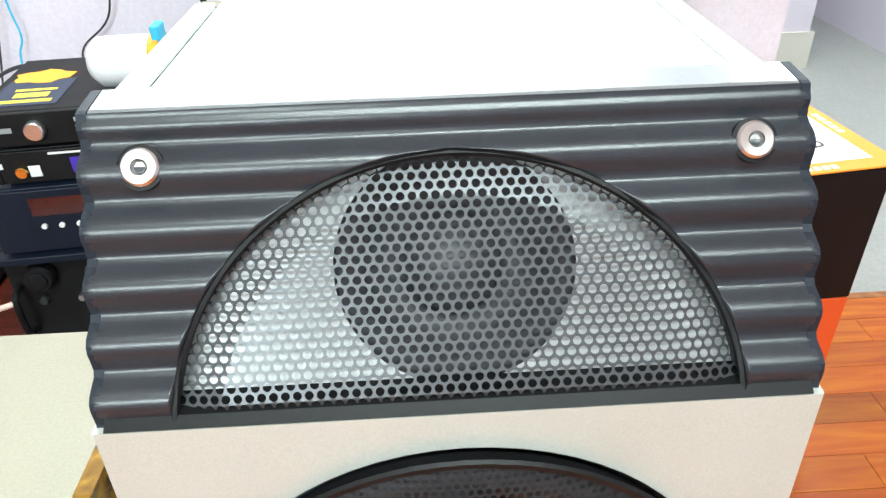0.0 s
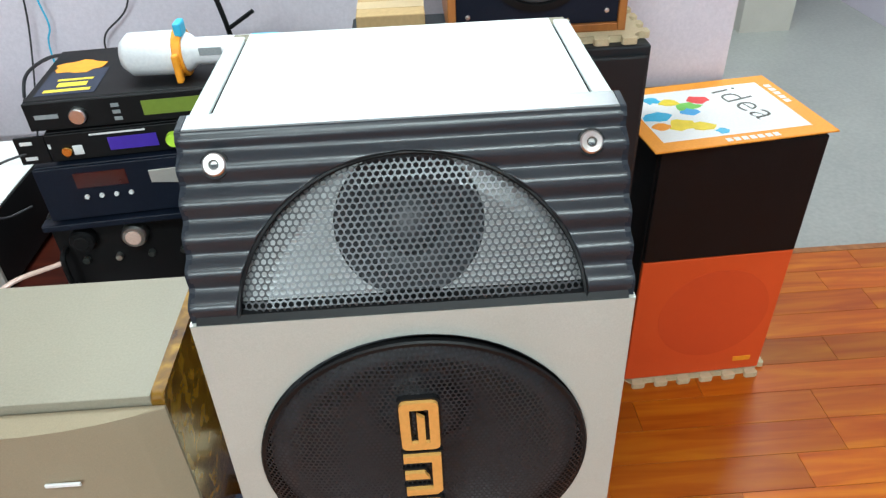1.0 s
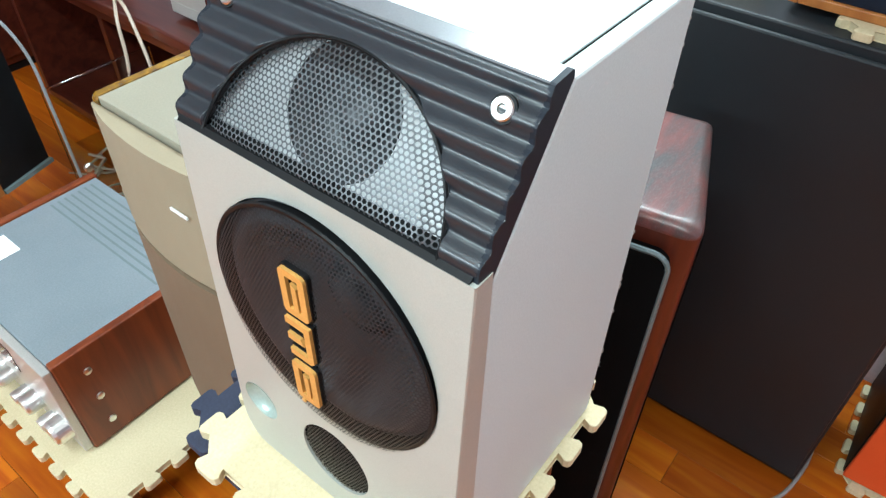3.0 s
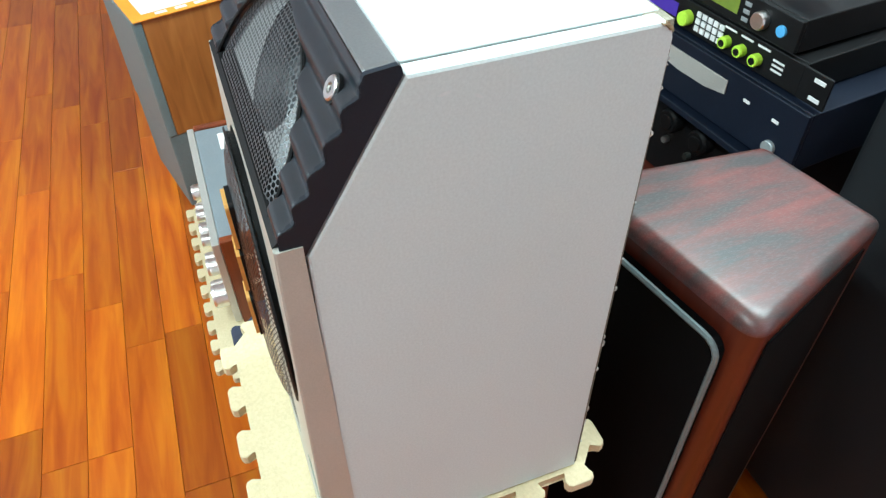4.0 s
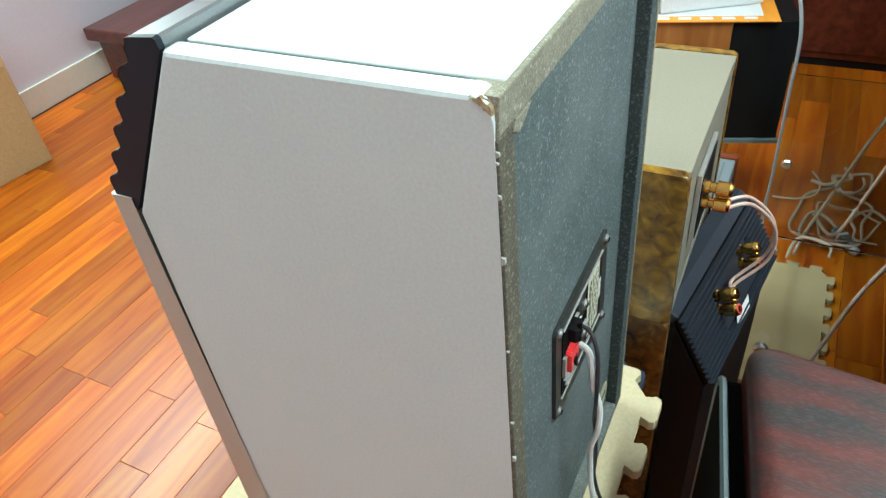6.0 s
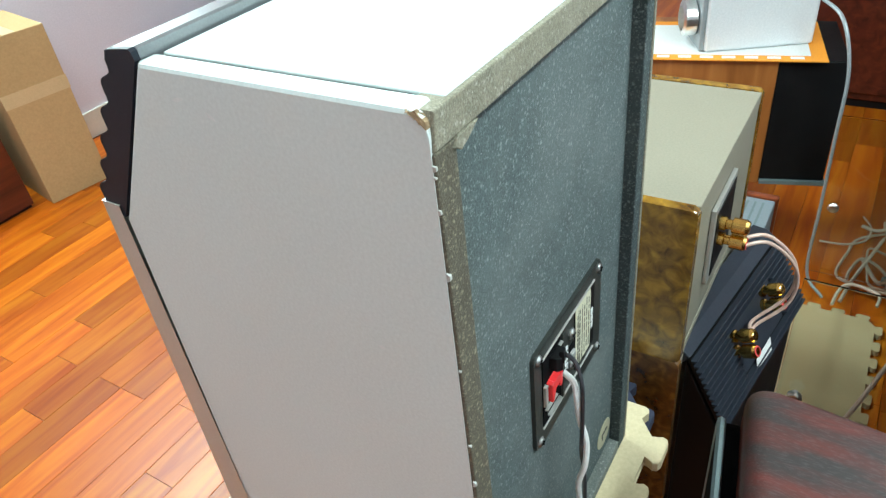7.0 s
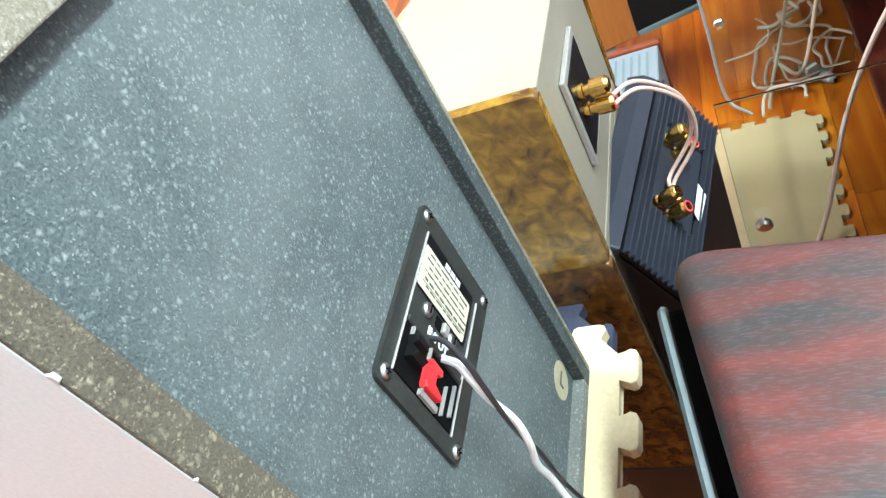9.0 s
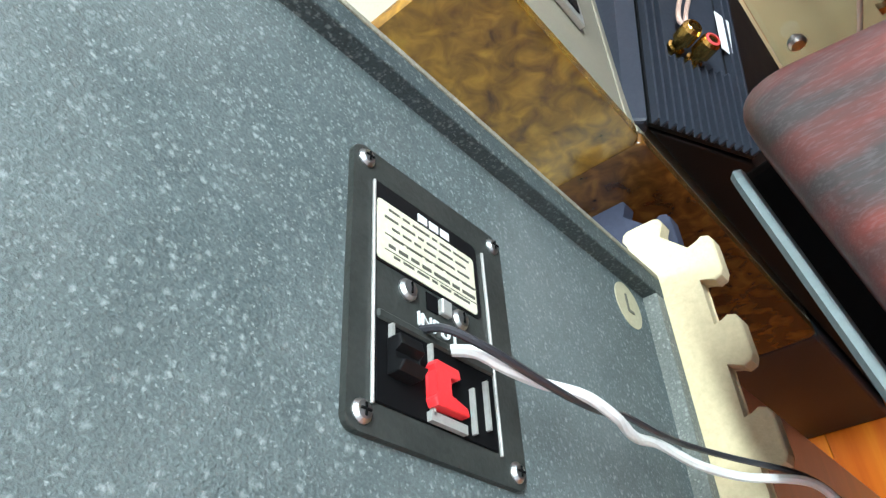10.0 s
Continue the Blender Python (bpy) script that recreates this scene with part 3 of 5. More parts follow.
def front_plates():
    # lower silver plate: one moulding with round openings
    w, r = HW, 0.022
    out = [(-w + 0.012, 0.004)]
    bm = bmesh.new()
    holes = [(0.0, WZ, WR), (0.0, PZ, PR), (-0.105, 0.086, 0.0235), (0.105, 0.086, 0.0235)]
    outline = [(w, ZC), (-w, ZC)] + [(-w, 0.05)] + [(-w + 0.03 * (1 - math.cos(a)), 0.05 - 0.046 * math.sin(a)) for a in [radians(k * 15) for k in range(1, 7)]]
    outline += [(-p[0], p[1]) for p in outline[2:][::-1]]
    loops = [[bm.verts.new(lower(u, z)) for u, z in outline]]
    edges = [bm.edges.new((l[i], l[(i + 1) % len(l)])) for l in loops for i in range(len(l))]
    for cx, cz, cr in holes:
        n = 64 if cr > 0.06 else 36
        l = [bm.verts.new(lower(cx + cr * math.cos(2 * math.pi * k / n), cz + cr * math.sin(2 * math.pi * k / n))) for k in range(n)]
        loops.append(l)
        edges += [bm.edges.new((l[i], l[(i + 1) % n])) for i in range(n)]
    bmesh.ops.triangle_fill(bm, edges=edges, use_beauty=True)
    # the moulding's edge runs back to the cabinet, and each opening has a lip
    for i, l in enumerate(loops):
        n = len(l)
        prev = l
        for step, (dy, grow) in enumerate(((0.0015, 0.0012), (0.0175, 0.0012)) if i == 0 else ((0.004, 0.0), (0.014, 0.0))):
            cur = []
            for v in l:
                c = v.co.copy()
                if i == 0:
                    c.x += math.copysign(min(grow, 0.0008), c.x)
                c.y = c.y + dy if step == 0 or i else 0.0175
                cur.append(bm.verts.new(c))
            for k in range(n):
                bm.faces.new((prev[k], prev[(k + 1) % n], cur[(k + 1) % n], cur[k]))
            prev = cur
    part("lower_front_plate", bm, M["silver"], spk, "champagne silver moulded front plate with round openings")

    # slanted charcoal plate with waves, cut round the arched grille
    part("upper_front_plate", waves(), M["charcoal"], spk, "charcoal plastic plate moulded in horizontal waves", smooth=True)
    ends = bmesh.new()
    prof = [slant(0, s, wave(s))[1:] for s in [SL * k / 40 for k in range(41)]]
    ends.free()
    outline = [(p[0], p[1]) for p in prof] + [(SY + 0.002, H + 0.0036), (0.083, H + 0.0053), (0.0845, H + 0.004), (0.0852, H - 0.0006), (0.0178, ZC - 0.009), (0.004, ZC + 0.0006)]
    for a, b in ((-HW + 0.0002, -HW + 0.004), (HW - 0.004, HW - 0.0002)):
        part("plate_end", prism(outline, a, b, "x"), M["charcoal_end"], spk)
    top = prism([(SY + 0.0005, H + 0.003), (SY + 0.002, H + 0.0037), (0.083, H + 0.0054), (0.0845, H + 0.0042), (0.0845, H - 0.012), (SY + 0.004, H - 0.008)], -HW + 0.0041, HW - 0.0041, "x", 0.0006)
    part("plate_top", top, M["gloss_lip"], spk, "smooth glossy top lip of the plate, greyed for its sheen")
    foot = prism([(0.0, ZC + 0.0006), (0.004, ZC + 0.004), (0.018, ZC + 0.004), (0.018, ZC + 0.0006)], -HW + 0.004, HW - 0.004, "x")
    part("plate_foot", foot, M["black"], spk)


WZ, WR = 0.2655, 0.1185
PZ, PR = 0.083, 0.043
AW, AH = 0.1107, 0.1015


def wave(s):
    """Relief of the slanted plate: five rounded ridges that fade out at both ends."""
    k = min(1.0, max(0.0, (s + 0.001) / 0.004)) * min(1.0, max(0.0, (SL - 0.002 - s) / 0.006))
    c = 0.5 + 0.5 * math.cos(2 * math.pi * (s - 0.012) / 0.0215)
    return k * (0.0056 * c ** 0.8) - 0.0035 + 0.0035 * max(0.0, (s - SL + 0.008) / 0.008)


def waves():
    bm = bmesh.new()
    ns, nu = 84, 96
    ss = [SL * k / ns for k in range(ns + 1)]
    for side in (-1, 1):
        grid = []
        for s in ss:
            inner = AW * math.sqrt(max(0.0, 1 - (s / AH) ** 2)) if s < AH else 0.0
            row = []
            for k in range(nu // 2 + 1):
                f = k / (nu // 2)
                u = side * (inner + (HW - inner) * f)
                edge = min(1.0, (HW - abs(u)) / 0.003)
                row.append(bm.verts.new(slant(u, s, wave(s) - 0.0006 * (1 - edge) ** 2)))
            grid.append(row)
        for a, b in zip(grid, grid[1:]):
            for k in range(nu // 2):
                bm.faces.new((a[k], a[k + 1], b[k + 1], b[k]))
        # the wall of the arched opening
        prev = None
        for s, row in zip(ss, grid):
            if s > AH:
                break
            low = bm.verts.new(slant(row[0].co.x, s, -0.016))
            if prev:
                bm.faces.new((prev[0], row[0], low, prev[1]))
            prev = (row[0], low)
    bmesh.ops.remove_doubles(bm, verts=bm.verts, dist=1e-5)
    return bm


def tweeter():
    # pale baffle behind the mesh, with a round horn opening
    bm = bmesh.new()
    cs, cr = 0.055, 0.0485
    arch = [(AW * math.cos(radians(a)), AH * math.sin(radians(a))) for a in range(0, 181, 5)]
    l1 = [bm.verts.new(slant(u, s, -0.0125)) for u, s in arch]
    l2 = [bm.verts.new(slant(cr * math.cos(2 * math.pi * k / 48), cs + 0.002 + cr * math.sin(2 * math.pi * k / 48) * 0.98, -0.0125)) for k in range(48)]
    es = [bm.edges.new((l[i], l[(i + 1) % len(l)])) for l in (l1, l2) for i in range(len(l))]
    bmesh.ops.triangle_fill(bm, edges=es, use_beauty=True)
    part("tweeter_baffle", bm, M["baffle"], spk, "pale grey baffle behind the mesh")
    axis = Matrix.Translation(slant(0, cs + 0.002, -0.0125)) @ Matrix(((1, 0, 0, 0), (0, SY / SL, -SZ / SL, 0), (0, SZ / SL, SY / SL, 0), (0, 0, 0, 1)))
    horn = lathe([(cr * 0.99, 0.0), (cr * 0.96, -0.004), (cr * 0.82, -0.007), (cr * 0.78, -0.016), (cr * 0.55, -0.024), (cr * 0.42, -0.026), (cr * 0.42, -0.0262)], axis, 48)
    part("tweeter", horn, M["cone"], spk, "dark round tweeter behind the mesh", True)
    part("dome", lathe([(cr * 0.44, -0.026), (cr * 0.4, -0.019), (cr * 0.25, -0.013), (0, -0.010)], axis, 40), M["cone"], spk, "dark domed tweeter centre", True)

    def inside(u, s):
        return s > 0.003 and (u / (AW - 0.0015)) ** 2 + (s / (AH - 0.0015)) ** 2 < 1
    def sheet(u, s):
        e = 1 - min(1.0, (u / AW) ** 2 + (s / AH) ** 2)
        return slant(u, s, -0.0065 + 0.0055 * min(1.0, e * 3.2) * min(1.0, s / 0.008))
    g = perforated(bmesh.new(), inside, sheet, 0.0045, 0.00172, 2 * AW, AH, 12, 0.0025)
    part("arched_grille", g, M["mesh"], spk, "arched black perforated steel grille")
    rim = bmesh.new()
    add_tube(rim, [slant((AW - 0.001) * math.cos(radians(a)), max(0.0012, (AH - 0.001) * math.sin(radians(a))), -0.002) for a in range(0, 181, 6)], 0.0016, 6, 2)
    add_tube(rim, [slant(-AW, 0.0022, -0.0035), slant(0, 0.0022, -0.0035), slant(AW, 0.0022, -0.0035)], 0.0016, 6, 2)
    part("grille_rim", rim, M["black"], spk)
    for u in (-0.1163, 0.1163):
        ax = Matrix.Translation(slant(u, 0.0995, wave(0.1015))) @ axis.to_3x3().to_4x4()
        sc = part("bolt", lathe([(0.0073, -0.001), (0.0073, 0.0014), (0.0064, 0.0023), (0.0032, 0.0021), (0.003, 0.0003), (0, 0.0003)], ax, 28), M["chrome"], spk, "polished steel socket-head bolt")
        part("socket", lathe([(0.0031, 0.0004), (0.0031, 0.002), (0.0022, 0.0008), (0, 0.0008)], ax, 6), M["dull_steel"], sc, "dark hexagon socket")
        part("washer", lathe([(0.0088, -0.002), (0.0088, 0.0004), (0.0072, 0.0006)], ax, 28), M["black"], sc)


def woofer():
    face = Matrix.Translation(lower(0, WZ)) @ Matrix.Rotation(radians(90), 4, "X")
    part("basket_ring", lathe([(WR, 0.002), (WR - 0.001, 0.0035), (WR - 0.004, 0.003), (WR - 0.006, -0.012)], face, 72), M["black"], spk, "black ring round the woofer grille")
    cone = lathe([(WR - 0.002, -0.008), (WR * 0.93, -0.009), (WR * 0.88, -0.003), (WR * 0.82, -0.002), (WR * 0.76, -0.008), (WR * 0.72, -0.012), (WR * 0.3, -0.05), (WR * 0.28, -0.042), (WR * 0.15, -0.034), (0, -0.031)], face, 64)
    part("woofer_cone", cone, M["cone"], spk, "dark paper woofer cone behind the grille", True)

    def dome(u, v):
        q = min(1.0, math.hypot(u, v) / WR)
        return lower(u, WZ + v, 0.0015 + 0.013 * (1 - q ** 4) ** 0.7 if q < 1 else 0.0015)
    g = perforated(bmesh.new(), lambda u, v: math.hypot(u, v) < WR - 0.004, dome, 0.0036, 0.00142, 2 * WR, 2 * WR, 6, -WR)
    part("woofer_grille", g, M["woofer_mesh"], spk, "round domed black perforated steel grille")
    # gold emblem of three blocky characters, set upright down the grille
    cx, w = -0.002, 0.0132
    for z0, z1, kind in ((0.296, 0.343, 0), (0.247, 0.291, 1), (0.193, 0.241, 0)):
        lean = -LEAN * (ZC - (z0 + z1) / 2) / ZC
        q = 0.0068
        zm = (z0 + z1) / 2
        for nm, mat, g, y0, y1 in (("emblem_block", "logo_gold", 0.0, 0.0165, 0.0195), ("emblem_edge", "black", 0.0013, 0.0125, 0.0164)):
            lab = "orange-gold block of the emblem" if g == 0 else ""
            if kind == 0:
                o = rounded(cx - w - g, cx + w + g, z0 - g, z1 + g, 0.0045, 3)
                lo, hi, lf_, rt = z0 + q + g, z1 - q - g, cx - w + q + g, cx + w - q - g
                holes = [[(lf_, lo), (lf_, hi), (rt, hi), (rt, lo), (cx + 0.0036 + g, lo), (cx + 0.0036 + g, hi - 0.0085), (cx - 0.0016 - g, hi - 0.0045), (cx - 0.0016 - g, lo)]]
            else:
                o = [(cx - w - g, z1 + g), (cx + w + g, z1 + g), (cx + w + g, z0 + 0.004), (cx + w - 0.004, z0 - g), (cx - w - g, z0 - g), (cx - w - g, z0 + q + g), (cx + w - q - g, z0 + q + g), (cx + w - q - g, z1 - q - g), (cx - w - g, z1 - q - g)]
                holes = []
                bar = [(cx - w - g, zm - q / 2 - g), (cx + 0.0045 + g, zm - q / 2 - g), (cx + 0.001 + g, zm + q / 2 + g), (cx - w - g, zm + q / 2 + g)]
                part(nm, cut_plate(bar, [], lean - y1, lean - y0), M[mat], spk, lab)
            part(nm, cut_plate(o, holes, lean - y1, lean - y0), M[mat], spk, lab)
    dot = Matrix.Translation((cx - w + 0.003, -LEAN * 0.55 - 0.0145, 0.184)) @ Matrix.Rotation(radians(90), 4, "X")
    part("emblem_dot", lathe([(0, -0.002), (0.0026, -0.002), (0.0026, 0.0016), (0.002, 0.002), (0, 0.002)], dot, 16), M["logo_gold"], spk, "small orange-gold dot")
    f2 = Matrix.Translation(lower(0, PZ)) @ Matrix.Rotation(radians(90), 4, "X")
    part("port_cup", lathe([(PR, -0.002), (PR - 0.002, -0.03), (0, -0.032)], f2, 40), M["void"], spk)
    g = perforated(bmesh.new(), lambda u, v: math.hypot(u, v) < PR - 0.002, lambda u, v: lower(u, PZ + v, 0.003 * (1 - min(1, math.hypot(u, v) / PR) ** 2) - 0.002), 0.0034, 0.00128, 2 * PR, 2 * PR, 6, -PR)
    part("port_grille", g, M["woofer_mesh"], spk, "small round black mesh grille")
    for x in (-0.105, 0.105):
        f3 = Matrix.Translation(lower(x, 0.086)) @ Matrix.Rotation(radians(90), 4, "X")
        part("dimple", lathe([(0.0235, 0.0), (0.0215, -0.004), (0.014, -0.0095), (0, -0.011)], f3, 36), M["teal_port"], spk, "shiny grey-green round dimple", True)


TX0, TX1, TZ0, TZ1 = -0.066, 0.0412, 0.1945, 0.276     # terminal plate, between its corner screws


def terminal():
    yb = D - 0.010
    px0, px1, pz0, pz1 = TX0 - 0.0065, TX1 + 0.0065, TZ0 - 0.0065, TZ1 + 0.0065
    root = part("terminal_plate", prism(rounded(px0, px1, pz0, pz1, 0.005), yb - 0.004, yb + 0.003, "y", 0.0008), M["terminal"], spk, "black plastic terminal plate with label and red clips")
    for z in (0.204, 0.272):
        part("frame_line", box(-0.057, 0.0375, yb + 0.003, yb + 0.0044, z - 0.0006, z + 0.0006, 0.0003, 1), M["alu"], root, "thin bright frame line")
    lab = part("rating_label", prism(rounded(-0.0575, -0.0195, 0.2085, 0.2725, 0.003), yb + 0.003, yb + 0.0036, "y"), M["black"], root, "dark label with cream rating panel")
    part("rating_panel", prism(rounded(-0.0492, -0.0205, 0.2115, 0.2705, 0.002), yb + 0.0036, yb + 0.0039, "y"), M["cream_label"], lab, "cream printed panel with lines of small print")
    rows = []
    rnd = random.Random(9)
    for i in range(6):
        x = -0.0465 + i * 0.0043
        z = 0.267 - rnd.uniform(0, 0.006)
        while z > 0.218:
            n = rnd.uniform(0.003, 0.011)
            rows.append((x, x + (0.0016 if i == 4 else 0.0011), max(0.2125, z - n), z))
            z -= n + 0.0018
    pr = part("small_print", bars(rows, lambda u, v: (u, yb + 0.0039, v), (0, 1, 0), 0.0002), M["ink"], lab)
    tagged(pr, kind="stuff")
    bar_parts("print_rule", [(-0.0336, -0.0332, 0.2105, 0.2665), (-0.0262, -0.0259, 0.2105, 0.2665)], lambda u, v: (u, yb + 0.0039, v), (0, 1, 0), M["ink"], lab, 0.0002)
    bar_parts("maker_mark", [(-0.0545, -0.0505, 0.2275 + k * 0.007, 0.233 + k * 0.007) for k in range(3)], lambda u, v: (u, yb + 0.0036, v), (0, 1, 0), M["white_print"], lab)
    # lettering reads downwards, its top towards the label
    face = Matrix(((0, -1, 0, 0), (0, 0, 1, 0), (-1, 0, 0, 0), (0, 0, 0, 1)))
    lettering("input_print", "INPUT", 0.0085, Matrix.Translation((-0.0035, yb + 0.0034, 0.237)) @ face, M["white_print"], root)
    for x in (TX0, TX1):
        for z in (TZ0, TZ1):
            m = Matrix.Translation((x, yb + 0.003, z)) @ Matrix.Rotation(radians(-90), 4, "X")
            s = part("screw", lathe([(0.0042, -0.001), (0.0042, 0.0006), (0.003, 0.002), (0, 0.0026)], m, 20), M["dull_steel"], root, "small steel screw")
            part("screw_slot", box(x - 0.0022, x + 0.0022, yb + 0.0052, yb + 0.0058, z - 0.0004, z + 0.0004, 0.0001, 1), M["void"], s)
            part("screw_slot", box(x - 0.0004, x + 0.0004, yb + 0.0052, yb + 0.0059, z - 0.0022, z + 0.0022, 0.0001, 1), M["void"], s)
    for z in (0.2235, 0.254):
        m = Matrix.Translation((-0.0135, yb + 0.003, z)) @ Matrix.Rotation(radians(-90), 4, "X")
        s = part("screw", lathe([(0.0046, -0.001), (0.0046, 0.001), (0.0034, 0.0024), (0, 0.003)], m, 20), M["dull_steel"], root)
        part("screw_slot", box(-0.0159, -0.0111, yb + 0.0056, yb + 0.0063, z - 0.0004, z + 0.0004, 0.0001, 1), M["void"], s)
    part("switch", box(-0.0175, -0.0105, yb + 0.003, yb + 0.0058, 0.2305, 0.2365, 0.0005, 1), M["alu"], root, "small grey slide switch")
    part("switch_slot", box(-0.018, -0.010, yb + 0.003, yb + 0.0036, 0.2367, 0.2435, 0.0002, 1), M["void"], root)
    part("clip_well", box(0.004, 0.0365, yb + 0.003, yb + 0.0037, 0.2055, 0.2705, 0.0006, 1), M["void"], root, "black push-clip recess")
    part("wire_ridge", box(0.0015, 0.0055, yb + 0.003, yb + 0.005, 0.2055, 0.2705, 0.0008, 1), M["terminal"], root, "raised ridge with wire holes")

    def clip(z0, z1, x0, x1, mat, label):
        bm = bmesh.new()
        prof = [(x0, 0.0), (x1, 0.0), (x1, 0.0055), (x1 - 0.003, 0.0085), (x1 - 0.0045, 0.0042), (x0 + 0.006, 0.0036), (x0 + 0.0045, 0.007), (x0, 0.006)]
        add_prism(bm, prof, z0, z1, "z", 0.0006)
        for v in bm.verts:
            v.co.y += yb + 0.0037
        part("push_clip", bm, mat, root, label)
    red = [(0.014, 0.2329), (0.0175, 0.232), (0.0187, 0.2342), (0.0183, 0.2389), (0.0263, 0.2386), (0.0277, 0.2291), (0.0307, 0.2282), (0.0313, 0.2456), (0.0287, 0.2468), (0.027, 0.2453), (0.0175, 0.2453), (0.016, 0.2465), (0.0137, 0.2451)]
    part("push_clip", prism(red, yb + 0.0037, yb + 0.0088, "y", 0.0007), M["red_plastic"], root, "bright red two-pronged push clip")
    clip(0.2535, 0.2655, 0.0115, 0.0255, M["black"], "black push clip")
    bar_parts("clip_guide", [(0.006, 0.034, 0.2435, 0.2445), (0.006, 0.014, 0.2635, 0.2647), (0.016, 0.034, 0.2205, 0.2215), (0.01, 0.03, 0.2115, 0.2127), (0.0325, 0.036, 0.2265, 0.246)], lambda u, v: (u, yb + 0.0037, v), (0, 1, 0), M["alu"], root, 0.0022)
    # round sticker near the foot
    m = Matrix.Translation((-0.104, yb, 0.041)) @ Matrix.Rotation(radians(-90), 4, "X")
    st = part("round_sticker", lathe([(0.0165, 0), (0.0165, 0.0005), (0, 0.0006)], m, 36), M["aged_sticker"], spk, "round cream sticker with a letter")
    lettering("sticker_letter", "L", 0.019, Matrix.Translation((-0.104, yb + 0.0009, 0.041)) @ face, M["ink"], st)


cabinet()
front_plates()
tweeter()
woofer()
terminal()

# wires from the push clips down behind the cabinet
ZB = 0.669

def on_back(rows):
    return [(x, D + y, ZB + z) for x, y, z in rows]


tagged(part("speaker_wire", tube(on_back([(0.001, -0.006, 0.2475), (0.004, 0.004, 0.245), (0.009, 0.011, 0.23), (0.012, 0.013, 0.205), (0.0125, 0.013, 0.18), (0.010, 0.012, 0.155), (0.006, 0.013, 0.13), (0.006, 0.014, 0.1), (0.002, 0.013, 0.066), (0.002, 0.022, 0.03), (0.012, 0.048, 0.0), (0.02, 0.055, -0.05), (0.0, 0.05, -0.2)]), 0.0017, 8), M["black_wire"], None), "thin black speaker wire from the terminal clips", "wire")
tagged(part("speaker_wire", tube(on_back([(0.003, -0.006, 0.2305), (0.007, 0.004, 0.228), (0.0105, 0.008, 0.216), (0.0105, 0.010, 0.196), (0.010, 0.0155, 0.172), (0.0125, 0.016, 0.148), (0.0125, 0.011, 0.122), (0.0085, 0.0105, 0.094), (0.011, 0.014, 0.06), (0.012, 0.024, 0.026), (0.016, 0.05, 0.0), (0.025, 0.056, -0.05), (0.006, 0.056, -0.2)]), 0.0025, 8), M["white_wire"], None), "white speaker wire twisted with a black one", "wire")
tagged(part("speaker_wire", tube([(0.003, D + 0.053, ZB - 0.19), (0.005, D + 0.07, ZB - 0.4), (0.06, D + 0.12, 0.03), (0.159, 0.491, 0.008), (0.24, 0.6, 0.007), (0.324, 0.693, 0.007), (0.40, 0.76, 0.007), (0.425, 0.86, 0.007), (0.425, 0.96, 0.007)], 0.0042, 8), M["grey_wire"], None), "grey sheathed speaker cable lying on the boards", "cable")

foam_mat("foam_mat", -0.172, 0.143, -0.062, 0.277, 5, 6, 0.655, 0.0138, M["foam"], "cream puzzle foam mat under the silver loudspeaker")
foam_mat("foam_mat", -0.215, 0.10, -0.045, 0.25, 5, 5, 0.640, 0.0148, M["navy_foam"], "navy puzzle foam mat under the cream one")
stand = thing("speaker_stand", (0, 0.1, 0), 0, "dark red wooden box serving as a stand", "stand")
part("body", box(-0.12, 0.12, -0.09, 0.14, 0, 0.639, 0.004), M["dark_wood"], stand)
# ---------------------------------------------------------------- pair of beige loudspeakers, one on the other
def beige_speaker(z, h, label):
    sp = thing("bookshelf_loudspeaker", (-0.374, 0.19, z), 0, label, "loudspeaker", "stacked beige loudspeakers")
    hw, y0, y1 = 0.1445, -0.085, 0.09
    for s in (-1, 1):
        a, b = (hw - 0.012, hw) if s > 0 else (-hw, -hw + 0.012)
        part("side_panel", prism(rounded(y0, y1, 0.0, h, 0.006), a, b, "x", 0.002), M["burl"] if h < 0.3 else M["shaded_burl"], sp, "glossy burl veneer side")
    part("top_panel", box(-hw + 0.0122, hw - 0.0122, y0 + 0.002, y1 - 0.001, h - 0.016, h - 0.001, 0.001), M["beige_top"], sp, "beige-grey vinyl top")
    part("bottom_panel", box(-hw + 0.0122, hw - 0.0122, y0 + 0.002, y1 - 0.001, 0, 0.014, 0.001), M["beige_top"], sp)
    part("back_panel", box(-hw + 0.0122, hw - 0.0122, y1 - 0.012, y1 - 0.002, 0.0145, h - 0.0165, 0), M["beige_top"], sp, "beige-grey back panel")
    arc = [(hw * math.sin(radians(a)) / math.sin(radians(40)), y0 - 0.004 - 0.024 * (math.cos(radians(a)) - math.cos(radians(40))) / (1 - math.cos(radians(40)))) for a in range(-40, 41, 8)]
    g = part("grille", prism(arc + [(hw, y0), (-hw, y0)], 0.0008, h - 0.010, "z", 0.002), M["cloth"] if h < 0.3 else M["shaded_cloth"], sp, "bowed cloth grille")
    if h < 0.3:
        part("name_badge", box(0.026, 0.058, arc[6][1] - 0.0028, arc[6][1] - 0.0003, h - 0.078, h - 0.074, 0.0004, 1), M["white_print"], g, "small pale metal badge")
    return sp


